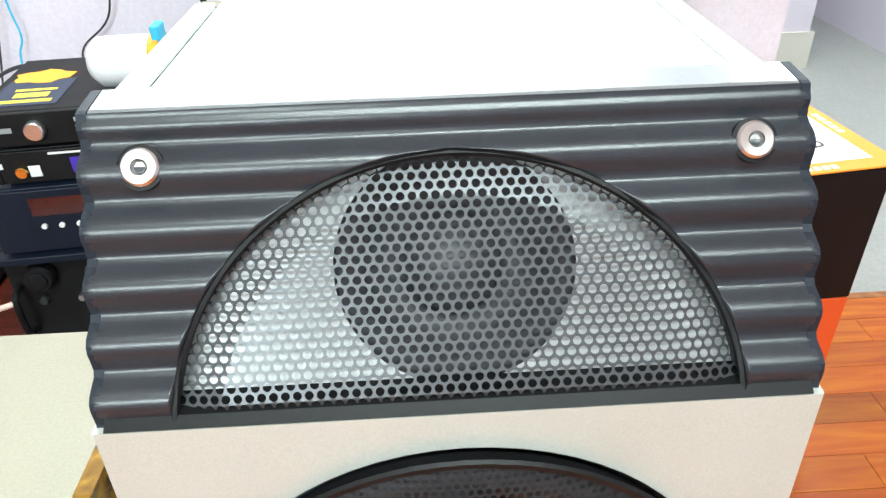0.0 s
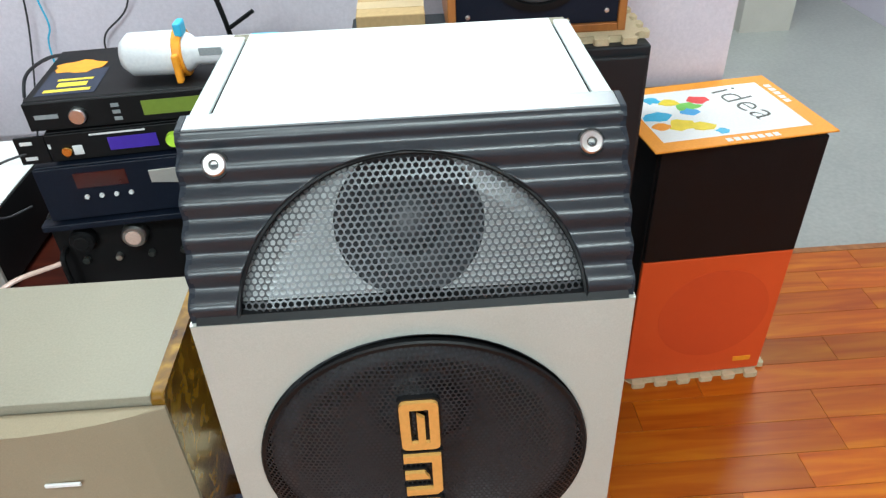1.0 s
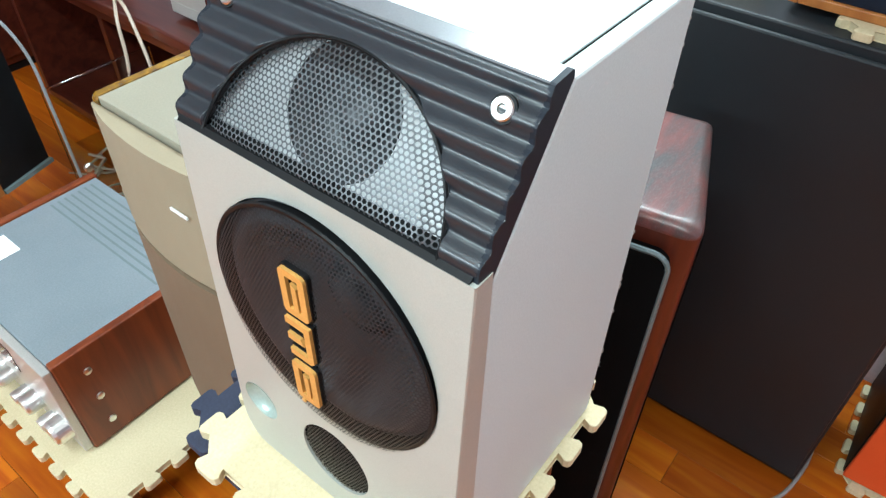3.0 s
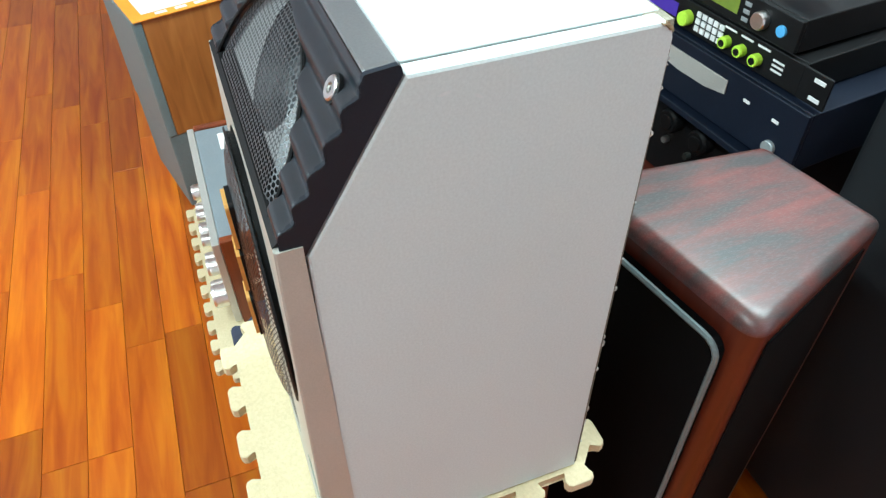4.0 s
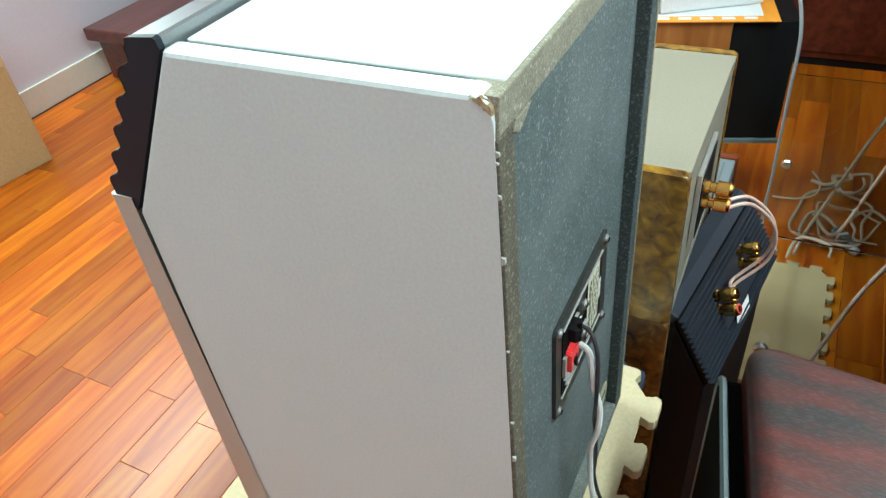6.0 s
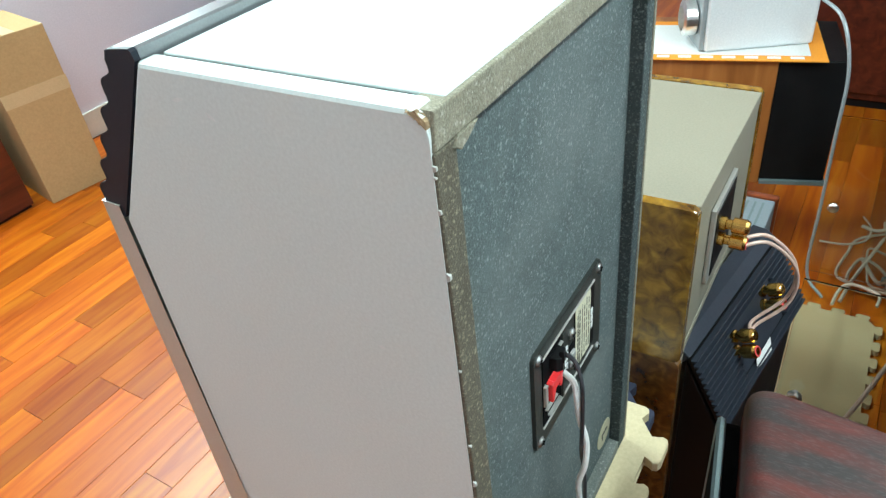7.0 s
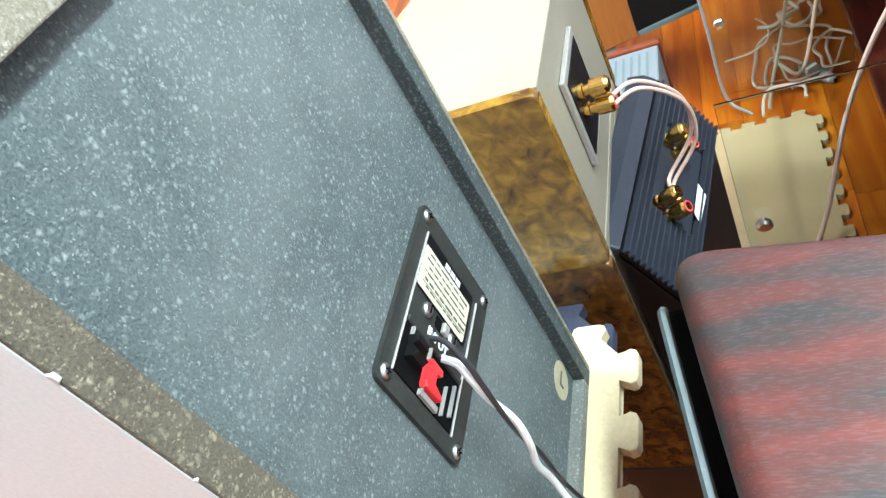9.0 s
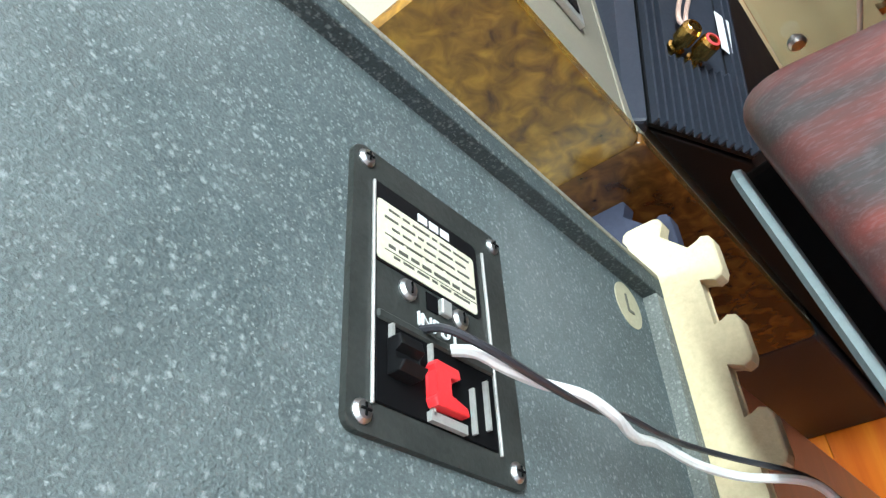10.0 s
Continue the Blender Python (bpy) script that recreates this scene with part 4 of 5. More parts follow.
up = beige_speaker(0.706, 0.196, "beige cloth-fronted loudspeaker with gold burl sides, on its twin")
beige_speaker(0.31, 0.3955, "twin loudspeaker underneath another, its cloth and burl sides darkened for shade")
# stand coloured near-black to read as the unlit gap below
crate = thing("speaker_stand", (-0.374, 0.19, 0), 0, "low box stand under two beige loudspeakers, black for the dark gap", "stand")
part("body", box(-0.1445, 0.1445, -0.08, 0.09, 0, 0.309, 0.004), M["black_vinyl"], crate)
plate = part("terminal_plate", box(-0.02, 0.075, 0.0885, 0.0935, 0.06, 0.155, 0.001), M["alu"], up, "silver-edged terminal plate")
part("plate_inset", box(-0.013, 0.068, 0.0936, 0.0946, 0.067, 0.148, 0.0004, 1), M["black"], plate)


def binding_post(parent, m, ring):
    body = part("binding_post", lathe([(0.0075, 0), (0.0075, 0.006), (0.0055, 0.007), (0.0055, 0.012), (0.0085, 0.013), (0.0085, 0.026), (0.007, 0.029), (0, 0.029)], m, 20), M["gold"], parent, "gold-plated binding post")
    part("colour_ring", lathe([(0.0066, 0.0291), (0.006, 0.0297), (0.0045, 0.0297)], m, 20), ring, body)


back_axis = Matrix.Rotation(radians(-90), 4, "X")
binding_post(plate, Matrix.Translation((0.052, 0.0946, 0.128)) @ back_axis, M["gold"])
binding_post(plate, Matrix.Translation((0.052, 0.0946, 0.108)) @ back_axis, M["red"])

# slim black loudspeaker with a ribbed sloping back
rb = thing("black_loudspeaker", (-0.245, 0.30, 0), -8.5, "slim black loudspeaker with a ribbed sloping back and gold posts", "loudspeaker")
RX0, RX1 = -0.265, 0.0
RA, RB = Vector((-0.014, 0.70)), Vector((0.033, 0.616))
prof = [(-0.017, 0), (0.03, 0), (RB.x - 0.004, RB.y - 0.006), (RA.x - 0.003, RA.y - 0.006)]
part("body", prism(prof, RX0, RX1, "x", 0.002), M["black"], rb)
rd = (RB - RA)
rl = rd.length
ru = rd / rl
rn = Vector((-ru.y, ru.x)) * (1 if -ru.y > 0 else -1)


def rib_at(u, s, out):
    p = RA + ru * s + rn * out
    return Vector((u, p.x, p.y))


# plate blackened so the gaps between ribs look deep and shaded
part("rib_plate", prism([tuple(RA - rn * 0.003), tuple(RB - rn * 0.003), tuple(RB + rn * 0.002), tuple(RA + rn * 0.002)], RX0, RX1, "x", 0.001), M["black"], rb, "sloping back plate, black for the shade between its ribs")
for k in range(13):
    s = rl * (k + 0.5) / 13
    a, b = RA + ru * (s - 0.0018) + rn * 0.0018, RA + ru * (s + 0.0018) + rn * 0.0018
    prof = [tuple(a), tuple(b), tuple(b + rn * 0.0072 - ru * 0.0008), tuple(a + rn * 0.0072 + ru * 0.0008)]
    runs = [(RX0 + 0.004, RX1 + 0.001)] if k in (0, 1, 2, 11, 12) else [(RX0 + 0.004, -0.205), (-0.075, RX1 + 0.001)]
    for u0, u1 in runs:
        part("rib", prism(prof, u0, u1, "x", 0.0007), M["rib"], rb)
part("smooth_shoulder", prism([(RA.x + 0.001, RA.y + 0.003), (RA.x - 0.012, RA.y + 0.012), (RA.x - 0.03, RA.y + 0.013), (RA.x - 0.03, RA.y - 0.02), (RA.x - 0.004, RA.y - 0.008)], RX0, RX1, "x", 0.003), M["rib"], rb, "smooth slate shoulder above the ribs")
part("post_block", prism([tuple(RA + ru * (rl * 0.24) + rn * 0.0018), tuple(RA + ru * (rl * 0.83) + rn * 0.0018), tuple(RA + ru * (rl * 0.83) + rn * 0.0034), tuple(RA + ru * (rl * 0.24) + rn * 0.0034)], -0.203, -0.077, "x", 0.0006), M["rib"], rb, "flat slate block round the posts")
rib_axis = Matrix(((1, 0, 0, 0), (0, 0, rn.x, 0), (0, 0, rn.y, 0), (0, 0, 0, 1)))
rib_axis = Matrix.Rotation(math.atan2(-rn.x, rn.y), 4, "X")
for u, s in ((-0.086, 0.03), (-0.078, 0.046), (-0.178, 0.026), (-0.17, 0.042)):
    binding_post(rb, Matrix.Translation(rib_at(u, s, 0.002)) @ rib_axis, M["red"] if s > 0.04 else M["gold"])
bm = bmesh.new()
pts = [rib_at(u, s, 0.0075) for u, s in ((-0.15, 0.0765), (-0.105, 0.077), (-0.098, 0.087), (-0.142, 0.09))]
f = [bm.verts.new(p) for p in pts]
g = [bm.verts.new(p + Vector((0, rn.x, rn.y)) * 0.0006) for p in pts]
bm.faces.new(g)
for k in range(4):
    bm.faces.new((f[k], f[(k + 1) % 4], g[(k + 1) % 4], g[k]))
part("paper_sticker", bm, M["white_card"], rb, "torn white paper sticker")
for u, s in ((-0.05, 0.03), (-0.03, 0.078), (-0.22, 0.03), (-0.23, 0.08), (-0.13, 0.028)):
    part("screw_recess", lathe([(0.0055, 0.0012), (0.0055, 0.0026), (0.003, 0.0022), (0, 0.0018)], Matrix.Translation(rib_at(u, s, 0.0)) @ rib_axis, 16), M["void"], rb)
for run in ([(-0.322, 0.302, 0.815), (-0.345, 0.331, 0.814), (-0.372, 0.361, 0.767), (-0.378, 0.361, 0.716), (-0.360, 0.332, 0.682), (-0.338, 0.332, 0.682)],
            [(-0.318, 0.304, 0.809), (-0.341, 0.334, 0.808), (-0.368, 0.364, 0.761), (-0.374, 0.364, 0.71), (-0.357, 0.335, 0.676), (-0.335, 0.335, 0.676)]):
    tagged(part("speaker_wire", tube(list(run), 0.0021), M["pink_wire"], None), "pale pink speaker wire looped between the gold posts", "wire", "looped speaker wires")

# ---------------------------------------------------------------- mahogany loudspeaker behind
br = thing("mahogany_loudspeaker", (0.02, 0.48, 0), 0, "mahogany vinyl loudspeaker with rounded top edges and black grille", "loudspeaker")
quad = [(-0.124, -0.122), (0.150, -0.074), (0.064, 0.158), (-0.097, 0.130)]


def inset(q, d):
    c = Vector((sum(p[0] for p in q) / 4, sum(p[1] for p in q) / 4))
    return [tuple(Vector(p) + (c - Vector(p)).normalized() * d) for p in q]


def round_corners(q, radii, n=5):
    out = []
    k = len(q)
    for i in range(k):
        r = radii[i]
        p, a, b = Vector(q[i]), Vector(q[i - 1]), Vector(q[(i + 1) % k])
        u, v = (a - p).normalized() * r, (b - p).normalized() * r
        for j in range(n + 1):
            t = j / n
            out.append(tuple((p + u) * (1 - t) ** 2 + p * 2 * t * (1 - t) + (p + v) * t ** 2))
    return out


BR_H, BR_R = 0.848, 0.017
bm = bmesh.new()
loops = []
mid = Vector((sum(p[0] for p in quad) / 4, sum(p[1] for p in quad) / 4))
for z, d in [(0.0, 0.0), (0.4, 0.0)] + [(BR_H - BR_R + BR_R * math.sin(radians(a)), BR_R * (1 - math.cos(radians(a)))) for a in range(0, 91, 10)]:
    loop = []
    for p in round_corners(quad, (0.026, 0.03, 0.008, 0.008), 8):
        v = Vector(p) - mid
        loop.append(bm.verts.new((*(mid + v * (1 - d / 0.115)), z)))
    loops.append(loop)
for a, b in zip(loops, loops[1:]):
    for k in range(len(a)):
        bm.faces.new((a[k], a[(k + 1) % len(a)], b[(k + 1) % len(a)], b[k]))
bm.faces.new(loops[-1])
bm.faces.new(loops[0][::-1])
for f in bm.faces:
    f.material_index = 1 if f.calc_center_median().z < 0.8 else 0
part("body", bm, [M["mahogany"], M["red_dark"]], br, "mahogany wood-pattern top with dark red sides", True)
# thin black sheet laid on the right side for its deep shade
sa, sb = Vector(quad[1]), Vector(quad[2])
su = (sb - sa).normalized()
sn = Vector((-su.y, su.x)) if (Vector((-su.y, su.x))).x > 0 else Vector((su.y, -su.x))
ln = (sb - sa).length
bm = bmesh.new()
vs = [bm.verts.new((*(sa + su * u + sn * o), z)) for o in (-0.002, 0.0015) for u, z in rounded(0.022, ln - 0.026, 0.02, BR_H - 0.026, 0.01)]
n = len(vs) // 2
bm.faces.new(vs[n:])
for k in range(n):
    bm.faces.new((vs[k], vs[(k + 1) % n], vs[n + (k + 1) % n], vs[n + k]))
part("side_panel", bm, M["void"], br, "unlit side below the mahogany edge, darkened with a black sheet")
fa, fb = Vector(quad[0]), Vector(quad[1])
fu = (fb - fa).normalized()
fn = Vector((fu.y, -fu.x))


def br_front(u, z, out):
    p = fa + fu * u + fn * out
    return (p.x, p.y, z)


L = (fb - fa).length
bm = bmesh.new()
vs = [bm.verts.new(br_front(u, z, o)) for o in (0.0, 0.016) for u, z in rounded(0.012, L - 0.028, 0.05, 0.81, 0.02)]
n = len(vs) // 2
bm.faces.new(vs[n:])
for k in range(n):
    bm.faces.new((vs[k], vs[(k + 1) % n], vs[n + (k + 1) % n], vs[n + k]))
bmesh.ops.bevel(bm, geom=[e for e in bm.edges if all(v in vs[n:] for v in e.verts)], offset=0.004, segments=2, affect="EDGES")
part("grille", bm, M["void"], br, "black cloth grille on a frame")
bm = bmesh.new()
rim = [Vector(br_front(u, z, 0.014)) for u, z in rounded(0.011, L - 0.027, 0.049, 0.811, 0.021)]
add_tube(bm, rim + [rim[0]], 0.0035, 6, 1)
part("grille_edge", bm, M["teal_edge"], br, "dull teal-grey grille edge")

# ---------------------------------------------------------------- tall black loudspeaker with a walnut one on top
tb = thing("tower_loudspeaker", (0.158, 0.905, 0), 0, "tall wide black vinyl loudspeaker standing on the boards", "loudspeaker")
part("body", box(-0.26, 0.26, -0.082, 0.15, 0.012, 0.92, 0.004), M["black_vinyl"], tb)
part("foot", box(-0.245, 0.245, -0.07, 0.14, 0, 0.0125, 0.001), M["black"], tb)
part("grille", box(-0.254, 0.254, -0.092, -0.0825, 0.03, 0.905, 0.004), M["black_vinyl"], tb, "black cloth grille")
part("badge", box(-0.225, -0.195, -0.0945, -0.0922, 0.075, 0.0785, 0.0004, 1), M["alu"], tb)
foam_mat("foam_mat", 0.165, 0.405, 0.845, 1.045, 5, 5, 0.9205, 0.0125, M["foam"], "cream puzzle foam mat between the two loudspeakers")
wk = thing("walnut_loudspeaker", (0.227, 0.945, 0.9333), 0, "walnut-edged loudspeaker with black baffle on the black tower", "loudspeaker")
for a, b, c, d in ((-0.154, -0.14, 0, 0.42), (0.14, 0.154, 0, 0.42), (-0.1398, 0.1398, 0, 0.014), (-0.1398, 0.1398, 0.406, 0.42)):
    part("case_panel", box(a, b, -0.08, 0.12, c, d, 0.002), M["walnut"], wk)
part("back_panel", box(-0.1398, 0.1398, 0.10, 0.118, 0.0142, 0.4058, 0), M["black"], wk)
part("baffle", box(-0.1398, 0.1398, -0.074, -0.06, 0.0142, 0.4058, 0.001), M["navy_metal"], wk, "slate-black baffle")
m = Matrix.Translation((0, -0.074, 0.135)) @ Matrix.Rotation(radians(90), 4, "X")
part("woofer_ring", lathe([(0.095, 0), (0.095, 0.006), (0.083, 0.007), (0.08, 0.0)], m, 48), M["black"], wk)
part("woofer_cone", lathe([(0.081, 0.001), (0.076, 0.008), (0.07, 0.002), (0.028, -0.012)], m, 48), M["cone"], wk, "", True)
part("dust_cap", lathe([(0.074, 0.0), (0.066, 0.012), (0.04, 0.022), (0, 0.026)], m, 40), M["chrome"], wk, "shiny domed metal centre", True)
m = Matrix.Translation((0, -0.074, 0.32)) @ Matrix.Rotation(radians(90), 4, "X")
part("tweeter", lathe([(0.045, 0), (0.045, 0.004), (0.02, 0.003), (0.012, 0.008), (0, 0.01)], m, 32), M["black"], wk, "", True)
for x in (-0.12, 0.12):
    part("baffle_screw", lathe([(0.004, 0), (0.004, 0.002), (0, 0.003)], Matrix.Translation((x, -0.074, 0.035)) @ Matrix.Rotation(radians(90), 4, "X"), 12), M["chrome"], wk)

# ---------------------------------------------------------------- orange-fronted loudspeaker on a mat, with a card on top
og = thing("orange_loudspeaker", (0.666, 0.914, 0.016), 2.5, "black loudspeaker with an orange cloth lower front, on foam", "loudspeaker")
part("body", box(-0.176, 0.176, 0.0, 0.28, 0, 0.664, 0.004), M["black"], og)
part("upper_front", box(-0.174, 0.174, -0.014, -0.0002, 0.376, 0.662, 0.003), M["black"], og, "black upper front")
lf = part("lower_front", box(-0.174, 0.174, -0.013, -0.0002, 0.004, 0.374, 0.003), M["orange_cloth"], og, "bright orange cloth lower front")
m = Matrix.Translation((0.02, -0.0131, 0.2)) @ Matrix.Rotation(radians(90), 4, "X")
part("cone_bulge", lathe([(0.135, -0.001), (0.134, 0.0004), (0, 0.001)], m, 56), surface("orange_shade", (0.62, 0.062, 0.007), (0.7, 0.086, 0.012), 0.8, 0, 4, 600, 0.2), lf, "slightly darker round field of the cloth")
part("badge", box(0.1, 0.145, -0.0155, -0.0132, 0.035, 0.05, 0.0006, 1), M["tape_orange"], lf, "small pale orange badge")
foam_mat("foam_mat", 0.49, 0.843, 0.902, 1.20, 6, 5, 0.0, 0.0158, M["foam"], "cream puzzle foam mat under the orange loudspeaker", 2.5)
cd = thing("play_card", (0.648, 1.035, 0.6815), 7, "white card with orange border and coloured print on the loudspeaker", "card")
part("sheet", box(-0.197, 0.197, -0.147, 0.147, 0, 0.004, 0.001, 1), M["board_orange"], cd, "orange bordered card")
part("print_panel", box(-0.165, 0.158, -0.112, 0.112, 0.0041, 0.0046, 0.0002, 1), M["white_card"], cd, "white printed panel")
rnd = random.Random(2)
for k, (x, y, r, c) in enumerate(((-0.045, 0.03, 0.028, "green"), (-0.008, 0.058, 0.024, "red"), (-0.078, 0.056, 0.022, "yellow"), (-0.052, 0.004, 0.02, "blue"), (-0.095, -0.05, 0.034, "yellow"), (-0.055, -0.066, 0.026, "yellow"), (-0.132, 0.0, 0.03, "cyan"), (-0.14, -0.045, 0.022, "board_orange"), (-0.028, -0.094, 0.015, "cyan"), (-0.11, 0.075, 0.02, "cyan"))):
    o = [(x + r * rnd.uniform(0.7, 1.25) * math.cos(a), y + 0.75 * r * rnd.uniform(0.7, 1.25) * math.sin(a)) for a in [i * math.pi / 6 for i in range(12)]]
    part("colour_patch", prism(o, 0.0047, 0.0052 + 0.0001 * k, "z"), M[c], cd)
lettering("word_print", "idea", 0.1, Matrix.Translation((0.08, 0.018, 0.0049)) @ Matrix.Rotation(radians(-78), 4, "Z"), M["ink"], cd, 0.0003, "dark thin lettering", -0.0016)
bar_parts("border_print", [(-0.04 + 0.017 * k, -0.028 + 0.017 * k, -0.138, -0.124) for k in range(7)] + [(0.168, 0.182, 0.0 + 0.02 * k, 0.014 + 0.02 * k) for k in range(5)], lambda u, v: (u, v, 0.0041), (0, 0, 1), M["white_card"], cd)

# ---------------------------------------------------------------- hi-fi cabinet
CT = 0.572
cab = thing("hifi_cabinet", (-0.85, 0.86, 0), 0, "long low dark red wooden cabinet with open glass doors", "cabinet")
part("top", box(-1.35, 0.76, -0.245, 0.255, CT - 0.035, CT, 0.006, 3), M["dark_wood"], cab)
for x in (-1.3, -0.75, -0.2, 0.35, 0.72):
    part("upright", box(x - 0.012, x + 0.012, -0.21, 0.25, 0.06, CT - 0.036, 0.002), M["dark_wood"], cab)
part("bottom", box(-1.31, 0.735, -0.21, 0.25, 0.035, 0.0595, 0.002), M["dark_wood"], cab)
part("back", box(-1.31, 0.735, 0.2405, 0.2535, 0.06, CT - 0.036, 0), M["dark_wood"], cab)
part("plinth", box(-1.3, 0.72, -0.19, 0.24, 0, 0.0345, 0.002), M["dark_wood"], cab)
part("front_rail", box(-1.31, 0.735, -0.222, -0.2105, CT - 0.075, CT - 0.036, 0.002), M["dark_wood"], cab)


def glass_door(x, y0, y1, z0, z1, ky, kz):
    d = part("glass_door", box(x - 0.0025, x + 0.0025, y0, y1, z0, z1, 0.0008, 1), M["glass"], cab, "clear glass door standing open")
    m = Matrix.Translation((x + 0.0026, ky, kz)) @ Matrix.Rotation(radians(90), 4, "Y")
    part("door_knob", lathe([(0.005, 0), (0.005, 0.006), (0.012, 0.009), (0.013, 0.016), (0.009, 0.02), (0, 0.021)], m, 24), M["chrome"], d, "round chrome knob")


glass_door(-0.685 + 0.85, -0.495, -0.225, 0.05, 0.515, -0.464, 0.266)
glass_door(-1.346 + 0.85, -0.52, -0.225, 0.05, 0.49, -0.488, 0.258)

# ---------------------------------------------------------------- things on the cabinet
def unit(name, x0, x1, z0, z1, y0, depth, body, face, label, category, turn=0.0, lip=0.004):
    t = thing(name, ((x0 + x1) / 2, y0, z0), turn, label, category)
    w, h = (x1 - x0) / 2, z1 - z0
    part("case", box(-w, w, 0.004, depth, 0.0, h, 0.002), body, t)
    p = part("front_panel", box(-w, w, -lip, 0.0036, 0.001, h - 0.001, 0.0015), face, t)
    return t, p, w, h


def round_on(parent, name, x, z, r, d, mat, y=-0.004, label=""):
    m = Matrix.Translation((x, y, z)) @ Matrix.Rotation(radians(90), 4, "X")
    return part(name, lathe(knob_profile(r, d), m, 24), mat, parent, label)


def flat_on(parent, name, x0, x1, z0, z1, mat, y=-0.004, d=0.0012, label=""):
    return part(name, box(x0, x1, y - d, y - 0.0001, z0, z1, 0.0003, 1), mat, parent, label)


# black valve-style unit at the bottom of the stack
tu, p, w, h = unit("amplifier", -0.62, -0.14, 0.573, 0.735, 0.71, 0.33, M["black"], M["black"], "black amplifier with recessed knobs at the foot of the stack", "amplifier", 5)
part("top_lip", box(-w, w, -0.03, -0.0045, h - 0.014, h - 0.002, 0.002), M["navy_metal"], tu, "overhanging top lip")
for k, x in enumerate((-0.19, -0.105, 0.03, 0.1)):
    kn = round_on(p, "dial", x, 0.118, 0.021, 0.022, M["dull_steel"] if k == 1 else M["black"], label="pale copper-tinted dial" if k == 1 else "black dial")
    round_on(kn, "dial_cap", x, 0.118, 0.013, 0.003, M["pink_wire"] if k == 1 else M["black"], y=-0.026)
for k in range(7):
    round_on(p, "jack", -0.2 + 0.055 * k, 0.072, 0.006, 0.01, M["chrome"] if k % 3 == 1 else M["terminal"], label="small metal jack")
for s in (-1, 1):
    part("rack_handle", tube([(s * (w - 0.012), -0.004, 0.02), (s * (w - 0.012), -0.03, 0.03), (s * (w - 0.012), -0.03, 0.09), (s * (w - 0.012), -0.004, 0.1)], 0.005), M["black"], tu)

am, p, w, h = unit("power_amplifier", -0.60, -0.115, 0.7365, 0.833, 0.697, 0.36, M["navy_metal"], M["navy_metal"], "navy-black power amplifier with four small white buttons", "amplifier", 6)
flat_on(p, "display_window", -0.185, -0.105, 0.057, 0.084, M["red_window"], label="dark red display window")
for k in range(4):
    round_on(p, "push_button", -0.175 + 0.023 * k, 0.041, 0.0038, 0.004, M["white_print"], label="small white button")
pb = [(-0.07, 0.077), (0.1, 0.077), (0.1, 0.055), (0.06, 0.048), (0.0, 0.047), (-0.07, 0.055)]
part("name_plate", prism(pb, -0.0065, -0.0041, "y", 0.0004), M["alu"], p, "curved silver name plate")
for x, z in ((0.135, 0.062), (0.19, 0.06)):
    flat_on(p, "indicator", x, x + 0.012, z, z + 0.005, M["white_print"])
round_on(p, "power_switch", 0.2, 0.022, 0.011, 0.006, M["grey_metal"])

pr, p, w, h = unit("karaoke_preamp", -0.572, -0.16, 0.835, 0.883, 0.713, 0.25, M["black"], M["black"], "black rack preamp with violet display and lime knobs", "preamp", 6)
for s in (-1, 1):
    ear = part("rack_ear", box(s * w - (0.045 if s < 0 else 0), s * w + (0.045 if s > 0 else 0), -0.0045, -0.0005, 0.001, h - 0.001, 0.001), M["black"], p, "rack ear with slots")
    for z in (0.008, 0.034):
        flat_on(ear, "ear_slot", s * (w + 0.028) - 0.009, s * (w + 0.028) + 0.009, z, z + 0.006, M["white_print"], y=-0.0045)
flat_on(p, "display", -0.114, -0.039, 0.012, 0.034, M["violet"], label="lit violet display")
flat_on(p, "display_caption", -0.139, -0.054, 0.04, 0.043, M["white_print"])
flat_on(p, "mark", -0.2, -0.204, 0.024, 0.032, M["white_print"])
flat_on(p, "mark", -0.169, -0.154, 0.01, 0.026, M["white_print"])
round_on(p, "jack", -0.178, 0.018, 0.008, 0.006, M["gold"])
round_on(p, "knob", -0.014, 0.022, 0.0115, 0.014, M["lime"], label="lime rubber knob")
for x in (0.07, 0.10, 0.13):
    round_on(p, "knob", x, 0.02, 0.009, 0.012, M["lime"], label="lime rubber knob")
    round_on(p, "knob_cap", x, 0.02, 0.0055, 0.0135, M["black"])
bar_parts("small_button", [(0.003 + 0.012 * i, 0.012 + 0.012 * i, 0.009 + 0.011 * j, 0.017 + 0.011 * j) for i in range(5) for j in range(3)], lambda u, v: (u, -0.004, v), (0, -1, 0), M["white_print"], p, 0.002)
bar_parts("print_bar", [(0.06 + 0.032 * i, 0.083 + 0.032 * i, 0.038, 0.041) for i in range(3)] + [(0.155, 0.175, 0.03 - 0.007 * i, 0.033 - 0.007 * i) for i in range(3)], lambda u, v: (u, -0.004, v), (0, -1, 0), M["white_print"], p, 0.0005)

wr, p, w, h = unit("wireless_receiver", -0.585, -0.18, 0.889, 0.936, 0.708, 0.22, M["black"], M["black"], "black wireless microphone receiver with green screen", "receiver", 5)
flat_on(p, "screen", -0.03, 0.095, 0.012, 0.036, M["lcd"], label="pale green screen")
for k in range(3):
    for x in (-0.075, 0.104):
        flat_on(p, "button", x, x + 0.012, 0.008 + 0.011 * k, 0.014 + 0.011 * k, M["grey_metal"])
for x in (-0.125, 0.14):
    round_on(p, "knob", x, 0.023, 0.0125, 0.012, M["chrome"], label="steel volume knob")
